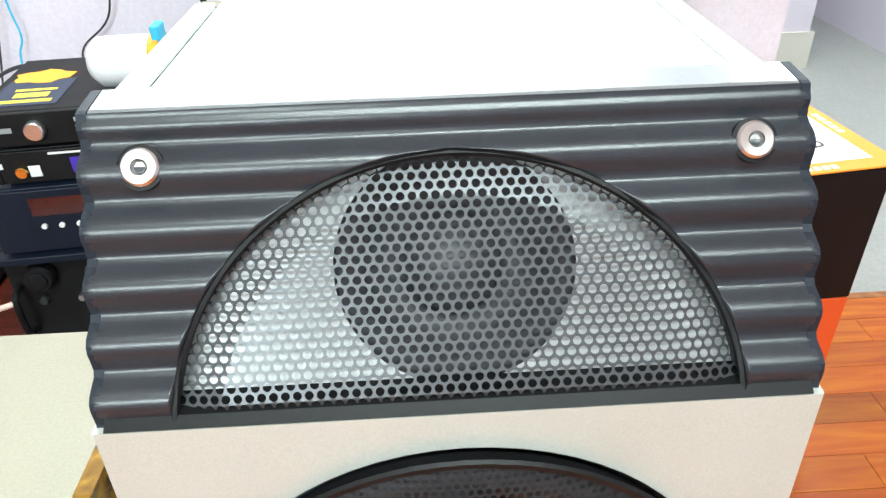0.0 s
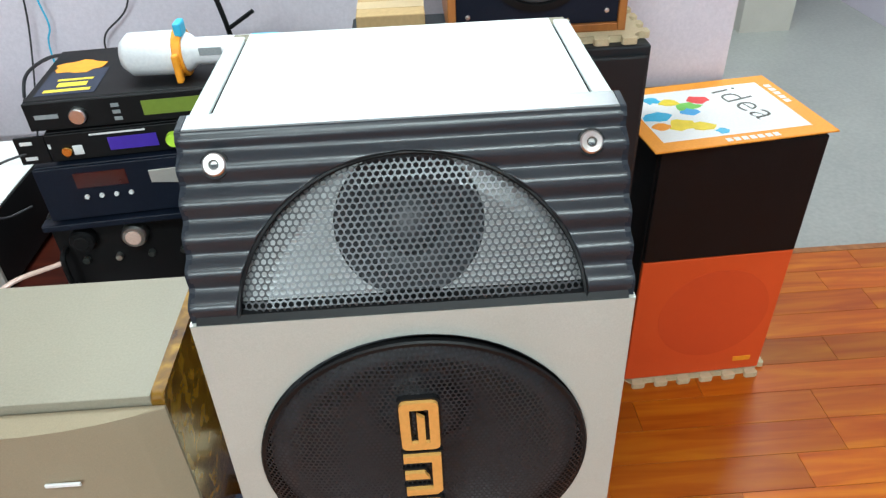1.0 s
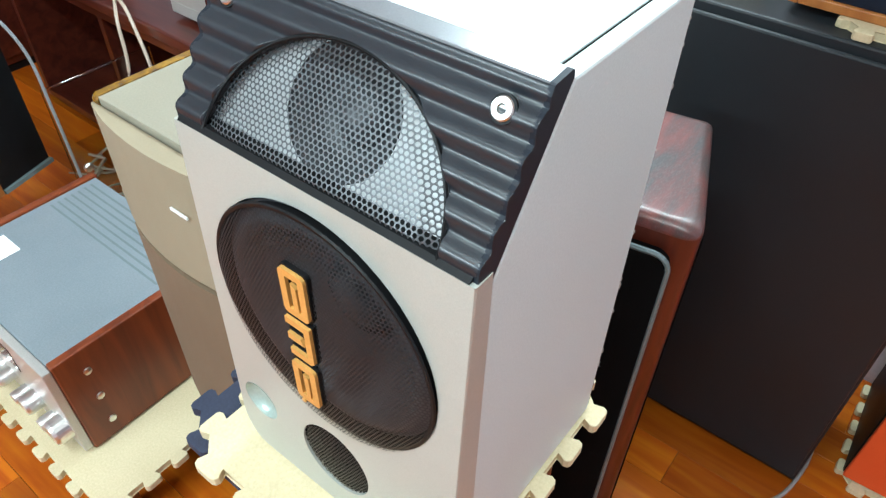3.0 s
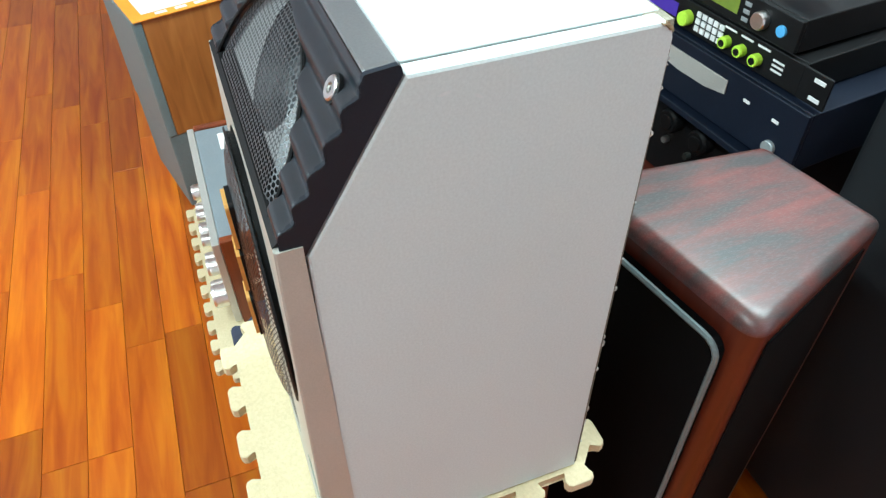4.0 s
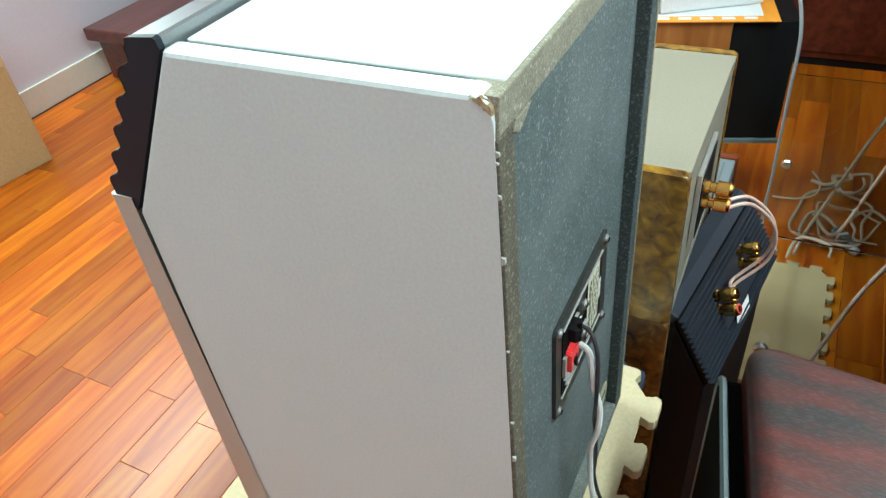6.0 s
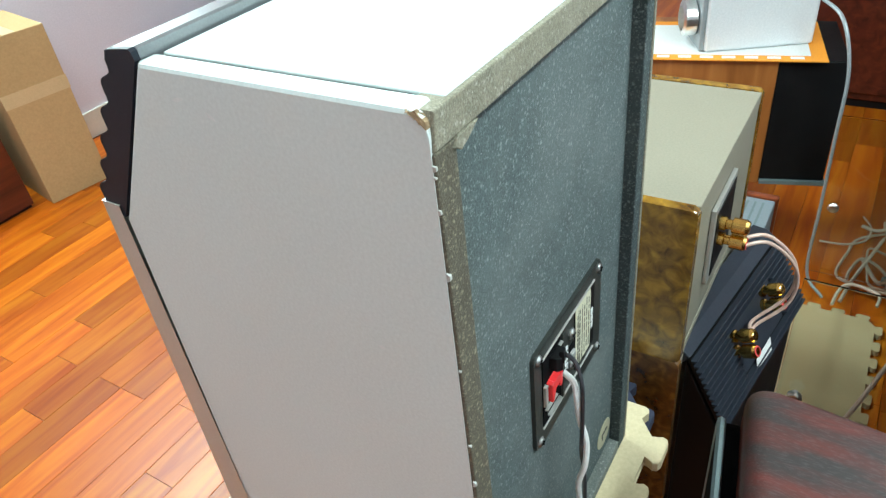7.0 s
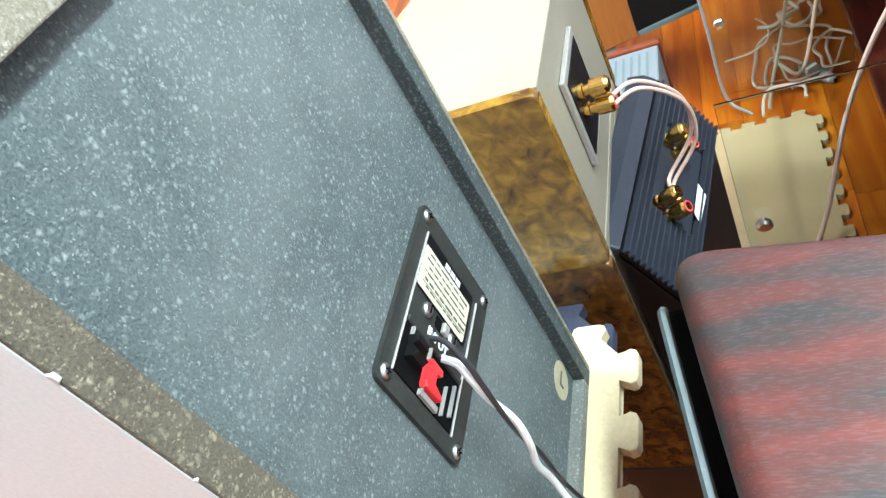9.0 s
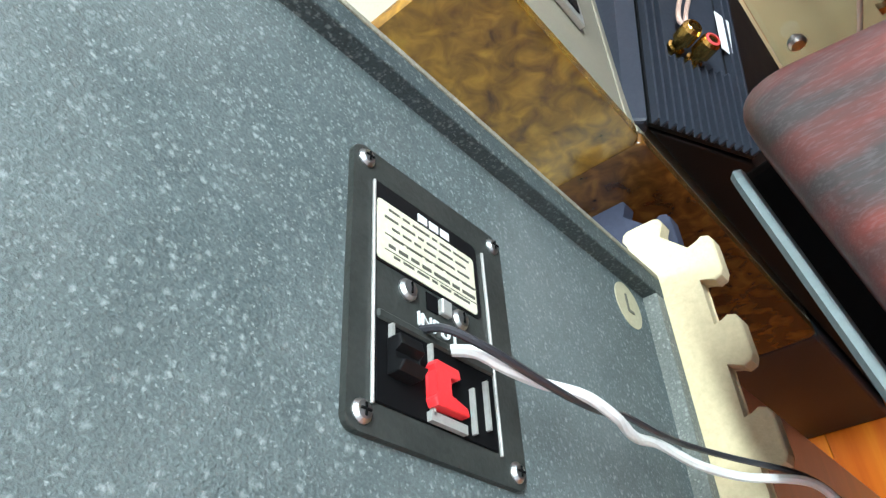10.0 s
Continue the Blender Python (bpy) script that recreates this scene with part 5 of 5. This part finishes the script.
round_on(p, "power_button", 0.175, 0.022, 0.008, 0.004, M["blue"], label="blue ringed power button")
flat_on(p, "maker_bar", -0.19, -0.155, 0.02, 0.027, M["grey_metal"])
st = part("yellow_sticker", box(-0.19, -0.1, 0.02, 0.12, h + 0.0002, h + 0.0008, 0), M["navy_foam"], wr, "dark blue sticker with yellow print")
bar_parts("sticker_print", [(-0.18, -0.11, 0.03, 0.04), (-0.165, -0.12, 0.05, 0.066), (-0.17, -0.115, 0.075, 0.082)], lambda u, v: (u, v, h + 0.0008), (0, 0, 1), M["yellow"], st)
o = [(-0.15 + 0.04 * math.cos(a) * rndk, 0.135 + 0.028 * math.sin(a) * rndk) for a, rndk in [(i * math.pi / 8, 1 + 0.15 * math.sin(i * 2.1)) for i in range(16)]]
part("orange_sticker", prism(o, h + 0.0002, h + 0.0012, "z"), M["tape_orange"], wr, "orange swirl sticker")

bx = thing("cardboard_box", (-0.03, 0.955, 0.9203), 0, "flat brown cardboard box on the black tower", "carton")
part("body", box(-0.055, 0.065, -0.06, 0.06, 0, 0.052, 0.002), M["carton"], bx)
part("tape", box(-0.0551, 0.0651, -0.02, 0.02, 0.0515, 0.0526, 0.0002, 1), M["tape"], bx, "strip of packing tape")

# syringe-like plastic bottle lying across the receiver
bt = thing("plastic_bottle", (-0.37, 0.77, 0.938), 0, "milky plastic bottle with orange and cyan clips, lying down", "bottle")
lay = Matrix.Translation((0, 0, 0.035)) @ Matrix.Rotation(radians(90), 4, "Y")
part("body", lathe([(0, -0.075), (0.022, -0.073), (0.033, -0.06), (0.034, 0.02), (0.026, 0.035), (0.021, 0.04), (0.021, 0.13), (0.014, 0.142), (0, 0.142)], lay, 28), M["bottle"], bt, "", True)
part("neck_ring", lathe([(0.036, 0.012), (0.0375, 0.014), (0.0375, 0.024), (0.036, 0.026), (0.026, 0.026)], lay, 28), M["tape_orange"], bt, "orange ring clip")
part("clip_tail", box(0.012, 0.022, -0.045, -0.03, 0.0, 0.045, 0.003), M["tape_orange"], bt)
part("cap", lathe([(0.0215, 0.13), (0.022, 0.132), (0.022, 0.17), (0.014, 0.178), (0, 0.178)], lay, 24), M["cyan"], bt, "cyan cap")
part("cyan_clip", box(0.018, 0.03, -0.02, 0.01, 0.064, 0.085, 0.003), M["cyan"], bt)
part("grey_label", box(0.05, 0.085, -0.0225, -0.0205, 0.035, 0.047, 0.0005, 1), M["grey_metal"], bt)

# silver disc player
dp, p, w, h = unit("disc_player", -1.275, -0.735, 0.585, 0.714, 0.69, 0.34, M["black"], M["alu"], "silver disc player with a pale top on four feet", "disc player")
flat_on(p, "display_window", -0.12, 0.09, 0.05, 0.085, M["red_window"], label="dark display window")
flat_on(p, "tray", -0.2, 0.18, 0.095, 0.112, M["alu"])
for i in range(4):
    for j in range(2):
        flat_on(p, "button", 0.12 + 0.035 * i, 0.145 + 0.035 * i, 0.04 + 0.022 * j, 0.05 + 0.022 * j, M["silver"], d=0.003)
flat_on(p, "groove", -0.26, 0.26, 0.028, 0.031, M["silver"])
for x in (-0.22, 0.22):
    for y in (0.04, 0.28):
        part("foot", lathe([(0.02, -0.012), (0.022, -0.001), (0, 0.0)], Matrix.Translation((x, y, 0)), 20), M["black"], dp)
part("white_top", box(-w + 0.003, w - 0.003, 0.004, 0.335, h + 0.0002, h + 0.003, 0.001), M["white_card"], dp, "white cover on top")

# leads behind the stack
for k, (mat, pts, lab) in enumerate((
    ("black_wire", [(-0.72, 0.93, 0.8), (-0.715, 0.94, 0.85), (-0.7, 0.95, 0.885), (-0.65, 0.95, 0.912), (-0.6, 0.95, 0.914), (-0.55, 0.95, 0.9), (-0.53, 0.92, 0.89)], "black lead looped behind the receiver"),
    ("black_wire", [(-0.743, 1.185, 1.298), (-0.765, 1.185, 1.086), (-0.781, 1.185, 0.937), (-0.812, 1.185, 0.81), (-0.85, 1.165, 0.66), (-0.873, 1.135, 0.575)], "black lead hanging down the wall"),
    ("cyan", [(-0.765, 1.19, 1.298), (-0.759, 1.19, 1.086), (-0.754, 1.19, 0.958), (-0.749, 1.19, 0.895), (-0.763, 1.185, 0.831), (-0.744, 1.165, 0.575)], "pale blue lead hanging down the wall"),
    ("black_wire", [(-0.552, 1.195, 1.298), (-0.557, 1.19, 1.086), (-0.573, 1.19, 0.937), (-0.637, 1.185, 0.873), (-0.65, 1.185, 0.82), (-0.6, 1.0, 0.8)], "thin black lead hanging down the wall"),
    ("black_wire", [(-0.6, 0.688, 0.855), (-0.64, 0.66, 0.85), (-0.675, 0.64, 0.82), (-0.68, 0.64, 0.78), (-0.665, 0.66, 0.755), (-0.64, 0.7, 0.75)], "short black lead plugged into the preamp"))):
    tagged(part("lead", tube(pts, 0.0032 if k < 1 else 0.002), M[mat], None), lab, "cable")
ant = thing("microphone_stand", (-0.335, 1.0, 0.573), 0, "thin black tripod boom behind the stack", "stand")
part("pole", tube([(0.03, 0, 0), (0.005, 0.0, 0.34), (-0.03, 0.0, 0.5), (-0.06, 0.0, 0.62)], 0.005), M["black"], ant)
part("boom", tube([(0.0, 0, 0.355), (0.055, 0, 0.388)], 0.004), M["black"], ant)

# ---------------------------------------------------------------- silver receiver and mats on the floor to the side
rc = thing("stereo_receiver", (-0.845, -0.078, 0.189), 0, "old receiver with blue-grey metal top and brown wooden sides", "receiver")
RH = 0.241
part("metal_case", box(-0.196, 0.196, 0.012, 0.348, 0.014, RH - 0.004, 0.003), M["receiver_metal"], rc, "blue-grey metal case")
for k in range(7):
    part("vent_slot", box(-0.18, 0.18, 0.235 + 0.015 * k, 0.2395 + 0.015 * k, RH - 0.0045, RH - 0.0036, 0), M["teal_edge"], rc)
for k in range(3):
    part("rear_socket", lathe(knob_profile(0.009, 0.012), Matrix.Translation((-0.12 + 0.07 * k, 0.348, 0.15)) @ Matrix.Rotation(radians(-90), 4, "X"), 16), M["tape_orange"], rc, "small orange rear socket")
part("front_panel", box(-0.212, 0.212, -0.004, 0.0115, 0.012, RH - 0.006, 0.002), M["alu"], rc, "silver front panel")
for s in (-1, 1):
    sd = part("side_panel", box(0.197 if s > 0 else -0.215, 0.215 if s > 0 else -0.197, 0.012, 0.353, 0.006, RH, 0.003), M["red_side"], rc, "brown wooden side panel with screws")
    for y, z in ((0.06, 0.19), (0.06, 0.12), (0.06, 0.05), (0.27, 0.19), (0.27, 0.05)):
        part("side_screw", lathe([(0.0075, 0), (0.007, 0.003), (0, 0.004)], Matrix.Translation((s * 0.215, y, z)) @ Matrix.Rotation(radians(90 * s), 4, "Y"), 16), M["chrome"], sd)
for k in range(9):
    rr = (0.02, 0.014, 0.014, 0.025, 0.014, 0.014, 0.02, 0.014, 0.025)[k]
    m = Matrix.Translation((-0.185 + 0.0463 * k, -0.0041, 0.06 if k % 2 else 0.075)) @ Matrix.Rotation(radians(90), 4, "X")
    part("knob", lathe(knob_profile(rr, 0.03), m, 24), M["chrome"], rc, "polished metal knob")
part("dial_window", box(-0.16, 0.08, -0.0055, -0.0042, 0.14, 0.2, 0.0004, 1), M["red_window"], rc)
part("white_label", box(-0.165, -0.1, 0.06, 0.13, RH - 0.0039, RH - 0.0032, 0), M["white_card"], rc, "white paper label")
for x in (-0.17, 0.17):
    for y in (0.04, 0.31):
        part("foot", lathe([(0.016, 0), (0.018, 0.0141), (0, 0.0141)], Matrix.Translation((x, y, 0)), 16), M["black"], rc)
lt = thing("low_table", (-0.8, 0.09, 0), 0, "low dark wooden table under the old receiver", "table")
part("top", box(-0.25, 0.23, -0.19, 0.2, 0.145, 0.173, 0.004), M["dark_wood"], lt)
for x in (-0.22, 0.2):
    for y in (-0.16, 0.17):
        part("leg", box(x - 0.02, x + 0.02, y - 0.02, y + 0.02, 0, 0.1448, 0.002), M["dark_wood"], lt)
foam_mat("foam_mat", -1.08, -0.512, -0.125, 0.28, 10, 7, 0.1735, 0.0155, M["foam"], "cream puzzle foam mat under the old receiver")
foam_mat("foam_mat", -1.245, -0.83, 0.305, 0.525, 7, 4, 0.0, 0.0155, M["tan_foam"], "tan puzzle foam mat on the boards by the cabinet")

# walnut loudspeaker with a card and a pale box on it
WT = 13.8
wb = thing("walnut_cube_loudspeaker", (-1.365, 0.033, 0.245), WT, "walnut loudspeaker with grey grille and dark back", "loudspeaker")
part("body", box(-0.3, 0.0, -0.158, 0.158, 0.0, 0.335, 0.003), M["walnut"], wb)
part("grille", box(-0.295, 0.003, -0.182, -0.1585, 0.002, 0.333, 0.004), M["teal_edge"], wb, "dark grey cloth grille")
part("back_cover", prism([(-0.295, 0.1585), (-0.003, 0.1585), (-0.012, 0.31), (-0.28, 0.31)], 0.012, 0.33, "z", 0.003), M["black"], wb, "deep black back cover")
part("back_foot", prism([(-0.29, 0.16), (0.003, 0.16), (-0.004, 0.315), (-0.28, 0.315)], 0.0, 0.0118, "z", 0.001), M["teal_edge"], wb)
st2 = thing("speaker_stand", (-1.365, 0.033, 0), WT, "dark grey plinth under the walnut loudspeaker", "stand")
part("body", box(-0.29, -0.004, -0.18, 0.1, 0, 0.2445, 0.003), M["teal_edge"], st2)
cd2 = thing("play_card", (-1.365, 0.033, 0.5803), WT, "orange-bordered white card under a pale box", "card")
part("sheet", box(-0.25, 0.012, -0.18, 0.26, 0, 0.004, 0.001, 1), M["board_orange"], cd2, "orange bordered card")
part("print_panel", box(-0.22, -0.018, -0.15, 0.225, 0.0041, 0.0046, 0, 1), M["white_card"], cd2)
bar_parts("border_print", [(-0.012, 0.002, -0.12 + 0.05 * k, -0.09 + 0.05 * k) for k in range(7)], lambda u, v: (u, v, 0.0041), (0, 0, 1), M["white_card"], cd2)
pb2 = thing("small_appliance", (-1.386, 0.016, 0.5853), 29, "pale grey box-shaped appliance with a metal ring", "appliance")
part("body", box(-0.13, 0.0, 0.0, 0.255, 0, 0.24, 0.008, 3), M["bottle"], pb2)
part("side_plate", box(-0.125, -0.005, -0.012, -0.0003, 0.004, 0.236, 0.003), M["grey_metal"], pb2, "blue-grey side plate")
part("metal_ring", lathe([(0.03, 0), (0.042, 0.004), (0.042, 0.03), (0.03, 0.034), (0.028, 0.012)], Matrix.Translation((-0.06, -0.0123, 0.07)) @ Matrix.Rotation(radians(90), 4, "X"), 32), M["chrome"], pb2, "shiny metal ring")
tagged(part("lead", tube([(-1.44, 0.24, 0.72), (-1.36, 0.30, 0.70), (-1.325, 0.335, 0.6), (-1.32, 0.34, 0.45), (-1.33, 0.345, 0.25), (-1.34, 0.35, 0.05), (-1.3, 0.4, 0.008)], 0.004), M["grey_metal"], None), "grey-blue lead hanging from the pale box", "cable")

# tangle of cables by the cabinet
rnd = random.Random(11)
for k in range(9):
    c = Vector((-1.5 + rnd.uniform(-0.22, 0.3), 0.5 + rnd.uniform(-0.12, 0.12), 0.0))
    r = rnd.uniform(0.06, 0.14)
    a0 = rnd.uniform(0, 6.28)
    pts = [c + Vector((r * math.cos(a0 + i * 0.8) * rnd.uniform(0.7, 1.3), r * 0.8 * math.sin(a0 + i * 0.8) * rnd.uniform(0.7, 1.3), 0.008 + 0.006 * k % 0.02 + rnd.uniform(0, 0.02))) for i in range(rnd.randint(5, 9))]
    tagged(part("loose_cable", tube(pts, rnd.choice((0.003, 0.004, 0.005))), M["beige_wire"], None), "beige cable lying tangled on the floor", "cable", "tangled cables")
for pts in ([(-1.42, 0.62, 0.6), (-1.36, 0.58, 0.57), (-1.34, 0.56, 0.45), (-1.38, 0.53, 0.3), (-1.45, 0.5, 0.12), (-1.4, 0.46, 0.02), (-1.3, 0.44, 0.01)],
            [(-1.42, 0.625, 0.61), (-1.33, 0.6, 0.58), (-1.27, 0.585, 0.4), (-1.33, 0.56, 0.2), (-1.36, 0.52, 0.05), (-1.5, 0.47, 0.012)],
            [(-0.62, 0.69, 0.64), (-0.72, 0.64, 0.62), (-0.80, 0.60, 0.5), (-0.86, 0.55, 0.3), (-0.84, 0.50, 0.1), (-0.78, 0.45, 0.02), (-0.7, 0.4, 0.01)]):
    tagged(part("loose_cable", tube(pts, 0.0045), M["pink_wire"] if pts[0][0] > -1 else M["beige_wire"], None), "pale cable hanging from the cabinet to the floor", "cable", "tangled cables")
pg = thing("power_plug", (-1.4, 0.55, 0.012), 35, "grey-green plug adapter among the cables", "plug")
part("body", box(-0.035, 0.03, -0.014, 0.014, -0.012, 0.016, 0.004), M["teal_edge"], pg)
part("collar", lathe([(0.013, 0.03), (0.014, 0.034), (0.011, 0.06), (0.004, 0.066)], Matrix.Translation((0, 0, 0.002)) @ Matrix.Rotation(radians(90), 4, "Y"), 16), M["grey_metal"], pg)
part("band", box(-0.01, 0.0, -0.015, 0.015, -0.0115, 0.017, 0.002), M["white_print"], pg)
for k, (c, zz) in enumerate((("green", 0.0), ("white_card", 0.011), ("violet", 0.022), ("navy_foam", 0.033))):
    d = thing("disc_case", (-1.02 + 0.01 * k, 0.78 - 0.012 * k, 0.0595 + 0.19 + zz), 6 * k - 8, "thin coloured disc case in a pile in the cabinet", "disc case", "pile of disc cases")
    part("case", box(-0.07, 0.07, -0.062, 0.062, 0, 0.0105, 0.001), M[c], d)
part("shelf", box(-0.188, 0.338, -0.16, 0.24, 0.235, 0.2485, 0.001), M["dark_wood"], cab)
bag = thing("snack_packet", (-0.99, 0.70, 0.0595), 30, "crumpled blue and white plastic packet inside the cabinet", "packet")
bm = bmesh.new()
bmesh.ops.create_icosphere(bm, subdivisions=3, radius=0.06)
for v in bm.verts:
    v.co *= 0.8 + 0.5 * noise.noise(v.co * 38)
    v.co.z = max(0.0, v.co.z * 0.6 + 0.03)
bb = part("blue_wrap", bm, plain("blue_foil", (0.03, 0.1, 0.5), 0.3), bag)
bm = bmesh.new()
bmesh.ops.create_icosphere(bm, subdivisions=3, radius=0.045, matrix=Matrix.Translation((0.0, 0.04, 0.03)))
for v in bm.verts:
    v.co += Vector((1, 1, 1)) * 0.012 * noise.noise(v.co * 50)
    v.co.z = max(0.0, v.co.z)
part("white_wrap", bm, M["white_card"], bag)

# ---------------------------------------------------------------- far side of the room
bn = thing("low_bench", (-2.12, -2.04, 0), 0, "low dark red wooden bench against the wall", "bench")
part("top", box(-0.75, 0.57, -0.38, 0.42, 0.2, 0.256, 0.008, 3), M["dark_wood"], bn, "glossy dark bench top")
part("body", box(-0.73, 0.53, -0.36, 0.38, 0.012, 0.1995, 0.003), M["dark_wood"], bn)
for x in (-0.7, 0.5):
    for y in (-0.33, 0.34):
        part("foot", lathe([(0.018, 0), (0.02, 0.0125), (0, 0.0125)], Matrix.Translation((x, y, 0)), 16), M["chrome"], bn)
cb = thing("cardboard_box", (-0.91, -2.29, 0), -10, "tall brown cardboard box sealed with tape", "carton")
part("body", box(-0.115, 0.115, -0.17, 0.17, 0.0, 0.615, 0.003), M["carton"], cb)
part("tape_strip", box(-0.117, 0.117, 0.1702, 0.1712, 0.38, 0.43, 0), M["tape"], cb)
part("tape_strip", box(-0.02, 0.02, -0.171, 0.171, 0.6152, 0.616, 0), M["tape"], cb)
sh = thing("side_cabinet", (-0.45, -2.3, 0), 0, "dark brown cabinet beside the cardboard box", "cabinet")
part("body", box(-0.28, 0.28, -0.19, 0.1, 0.012, 0.42, 0.004), M["dark_wood"], sh)
part("foot", box(-0.27, 0.27, -0.18, 0.09, 0, 0.0118, 0), M["black"], sh)
# added cupboard; its dark wood stands for the dim far corner
bk = thing("backdrop_cupboard", (-2.72, 0.55, 0), 0, "added dark wooden cupboard against the side wall, a dim backdrop", "cupboard")
part("body", box(-0.25, 0.25, -0.48, 0.64, 0.03, 1.5, 0.006), M["dark_wood"], bk)
part("plinth", box(-0.24, 0.24, -0.47, 0.63, 0, 0.0298, 0), M["black"], bk)
for k in range(2):
    part("door", box(0.2502, 0.262, -0.46 + 0.55 * k, 0.07 + 0.55 * k, 0.06, 1.47, 0.004), M["dark_wood"], bk)

# tube lamp on the far wall, and three added lamps out of view
def tube_lamp(loc, turn, label):
    t = thing("tube_lamp", loc, turn, label, "lamp", "tube lamps")
    part("batten", box(-0.62, 0.62, -0.02, 0.02, 0.0, 0.05, 0.004), M["white_card"], t)
    part("tube", lathe([(0, -0.58), (0.013, -0.58), (0.013, 0.58), (0, 0.58)], Matrix.Translation((0, 0, -0.022)) @ Matrix.Rotation(radians(90), 4, "Y"), 16), M["tube"], t, "lit white fluorescent tube")
    for s in (-1, 1):
        part("end_cap", box(s * 0.6 - 0.015, s * 0.6 + 0.015, -0.014, 0.014, -0.038, 0.0, 0.002), M["white_card"], t)
    return t


tube_lamp((-1.05, SOUTH + 0.06, 2.15), 0, "white fluorescent tube lamp mounted high on the wall")
# body of the added north fill lamp
tube_lamp((-0.1, NORTH - 0.06, 2.2), 0, "added fluorescent tube lamp high on the cabinet wall, out of view")
tube_lamp((0.2, -0.7, CEIL - 0.051), 0, "assumed white fluorescent tube lamp on the ceiling, out of view")
tube_lamp((1.6, 2.6, CEIL - 0.051), 90, "added fluorescent tube lamp in the next room, out of view")

# ---------------------------------------------------------------- floor boards
fl = slab("floor", WEST, EAST, SOUTH, BOARD_END, -0.12, -0.006, M["floor_gap"], label="glossy cherry-red wooden strip floor", category="floor")
slab("threshold", WALL_END, EAST, BOARD_END + 0.0002, BOARD_END + 0.025, -0.12, 0.001, M["walnut"], label="wooden edging strip at the end of the boards", category="edging")
BW = 0.092
rnd = random.Random(21)
lengths = (0.45, 0.6, 0.75, 0.9)
meshes = {}


def board_mesh(ln):
    ln = round(ln, 3)
    if ln not in meshes:
        bm = box(-ln / 2 + 0.0004, ln / 2 - 0.0004, -BW / 2 + 0.0004, BW / 2 - 0.0004, -0.0058, 0.0, 0.0006, 1)
        me = bpy.data.meshes.new("board")
        bm.to_mesh(me)
        bm.free()
        me.materials.append(M["floor"])
        meshes[ln] = me
    return meshes[ln]


y = BOARD_END - BW / 2
while y - BW / 2 > SOUTH + 0.001:
    x = WEST if y < NORTH else WALL_END
    first = True
    while x < EAST - 0.01:
        ln = rnd.choice(lengths)
        if first:
            ln *= rnd.choice((0.3, 0.5, 0.7, 1.0))
        ln = min(ln, EAST - x)
        o = new("board", board_mesh(ln))
        o.parent = fl
        o.location = (x + ln / 2, y, 0)
        x += ln
        first = False
    y -= BW
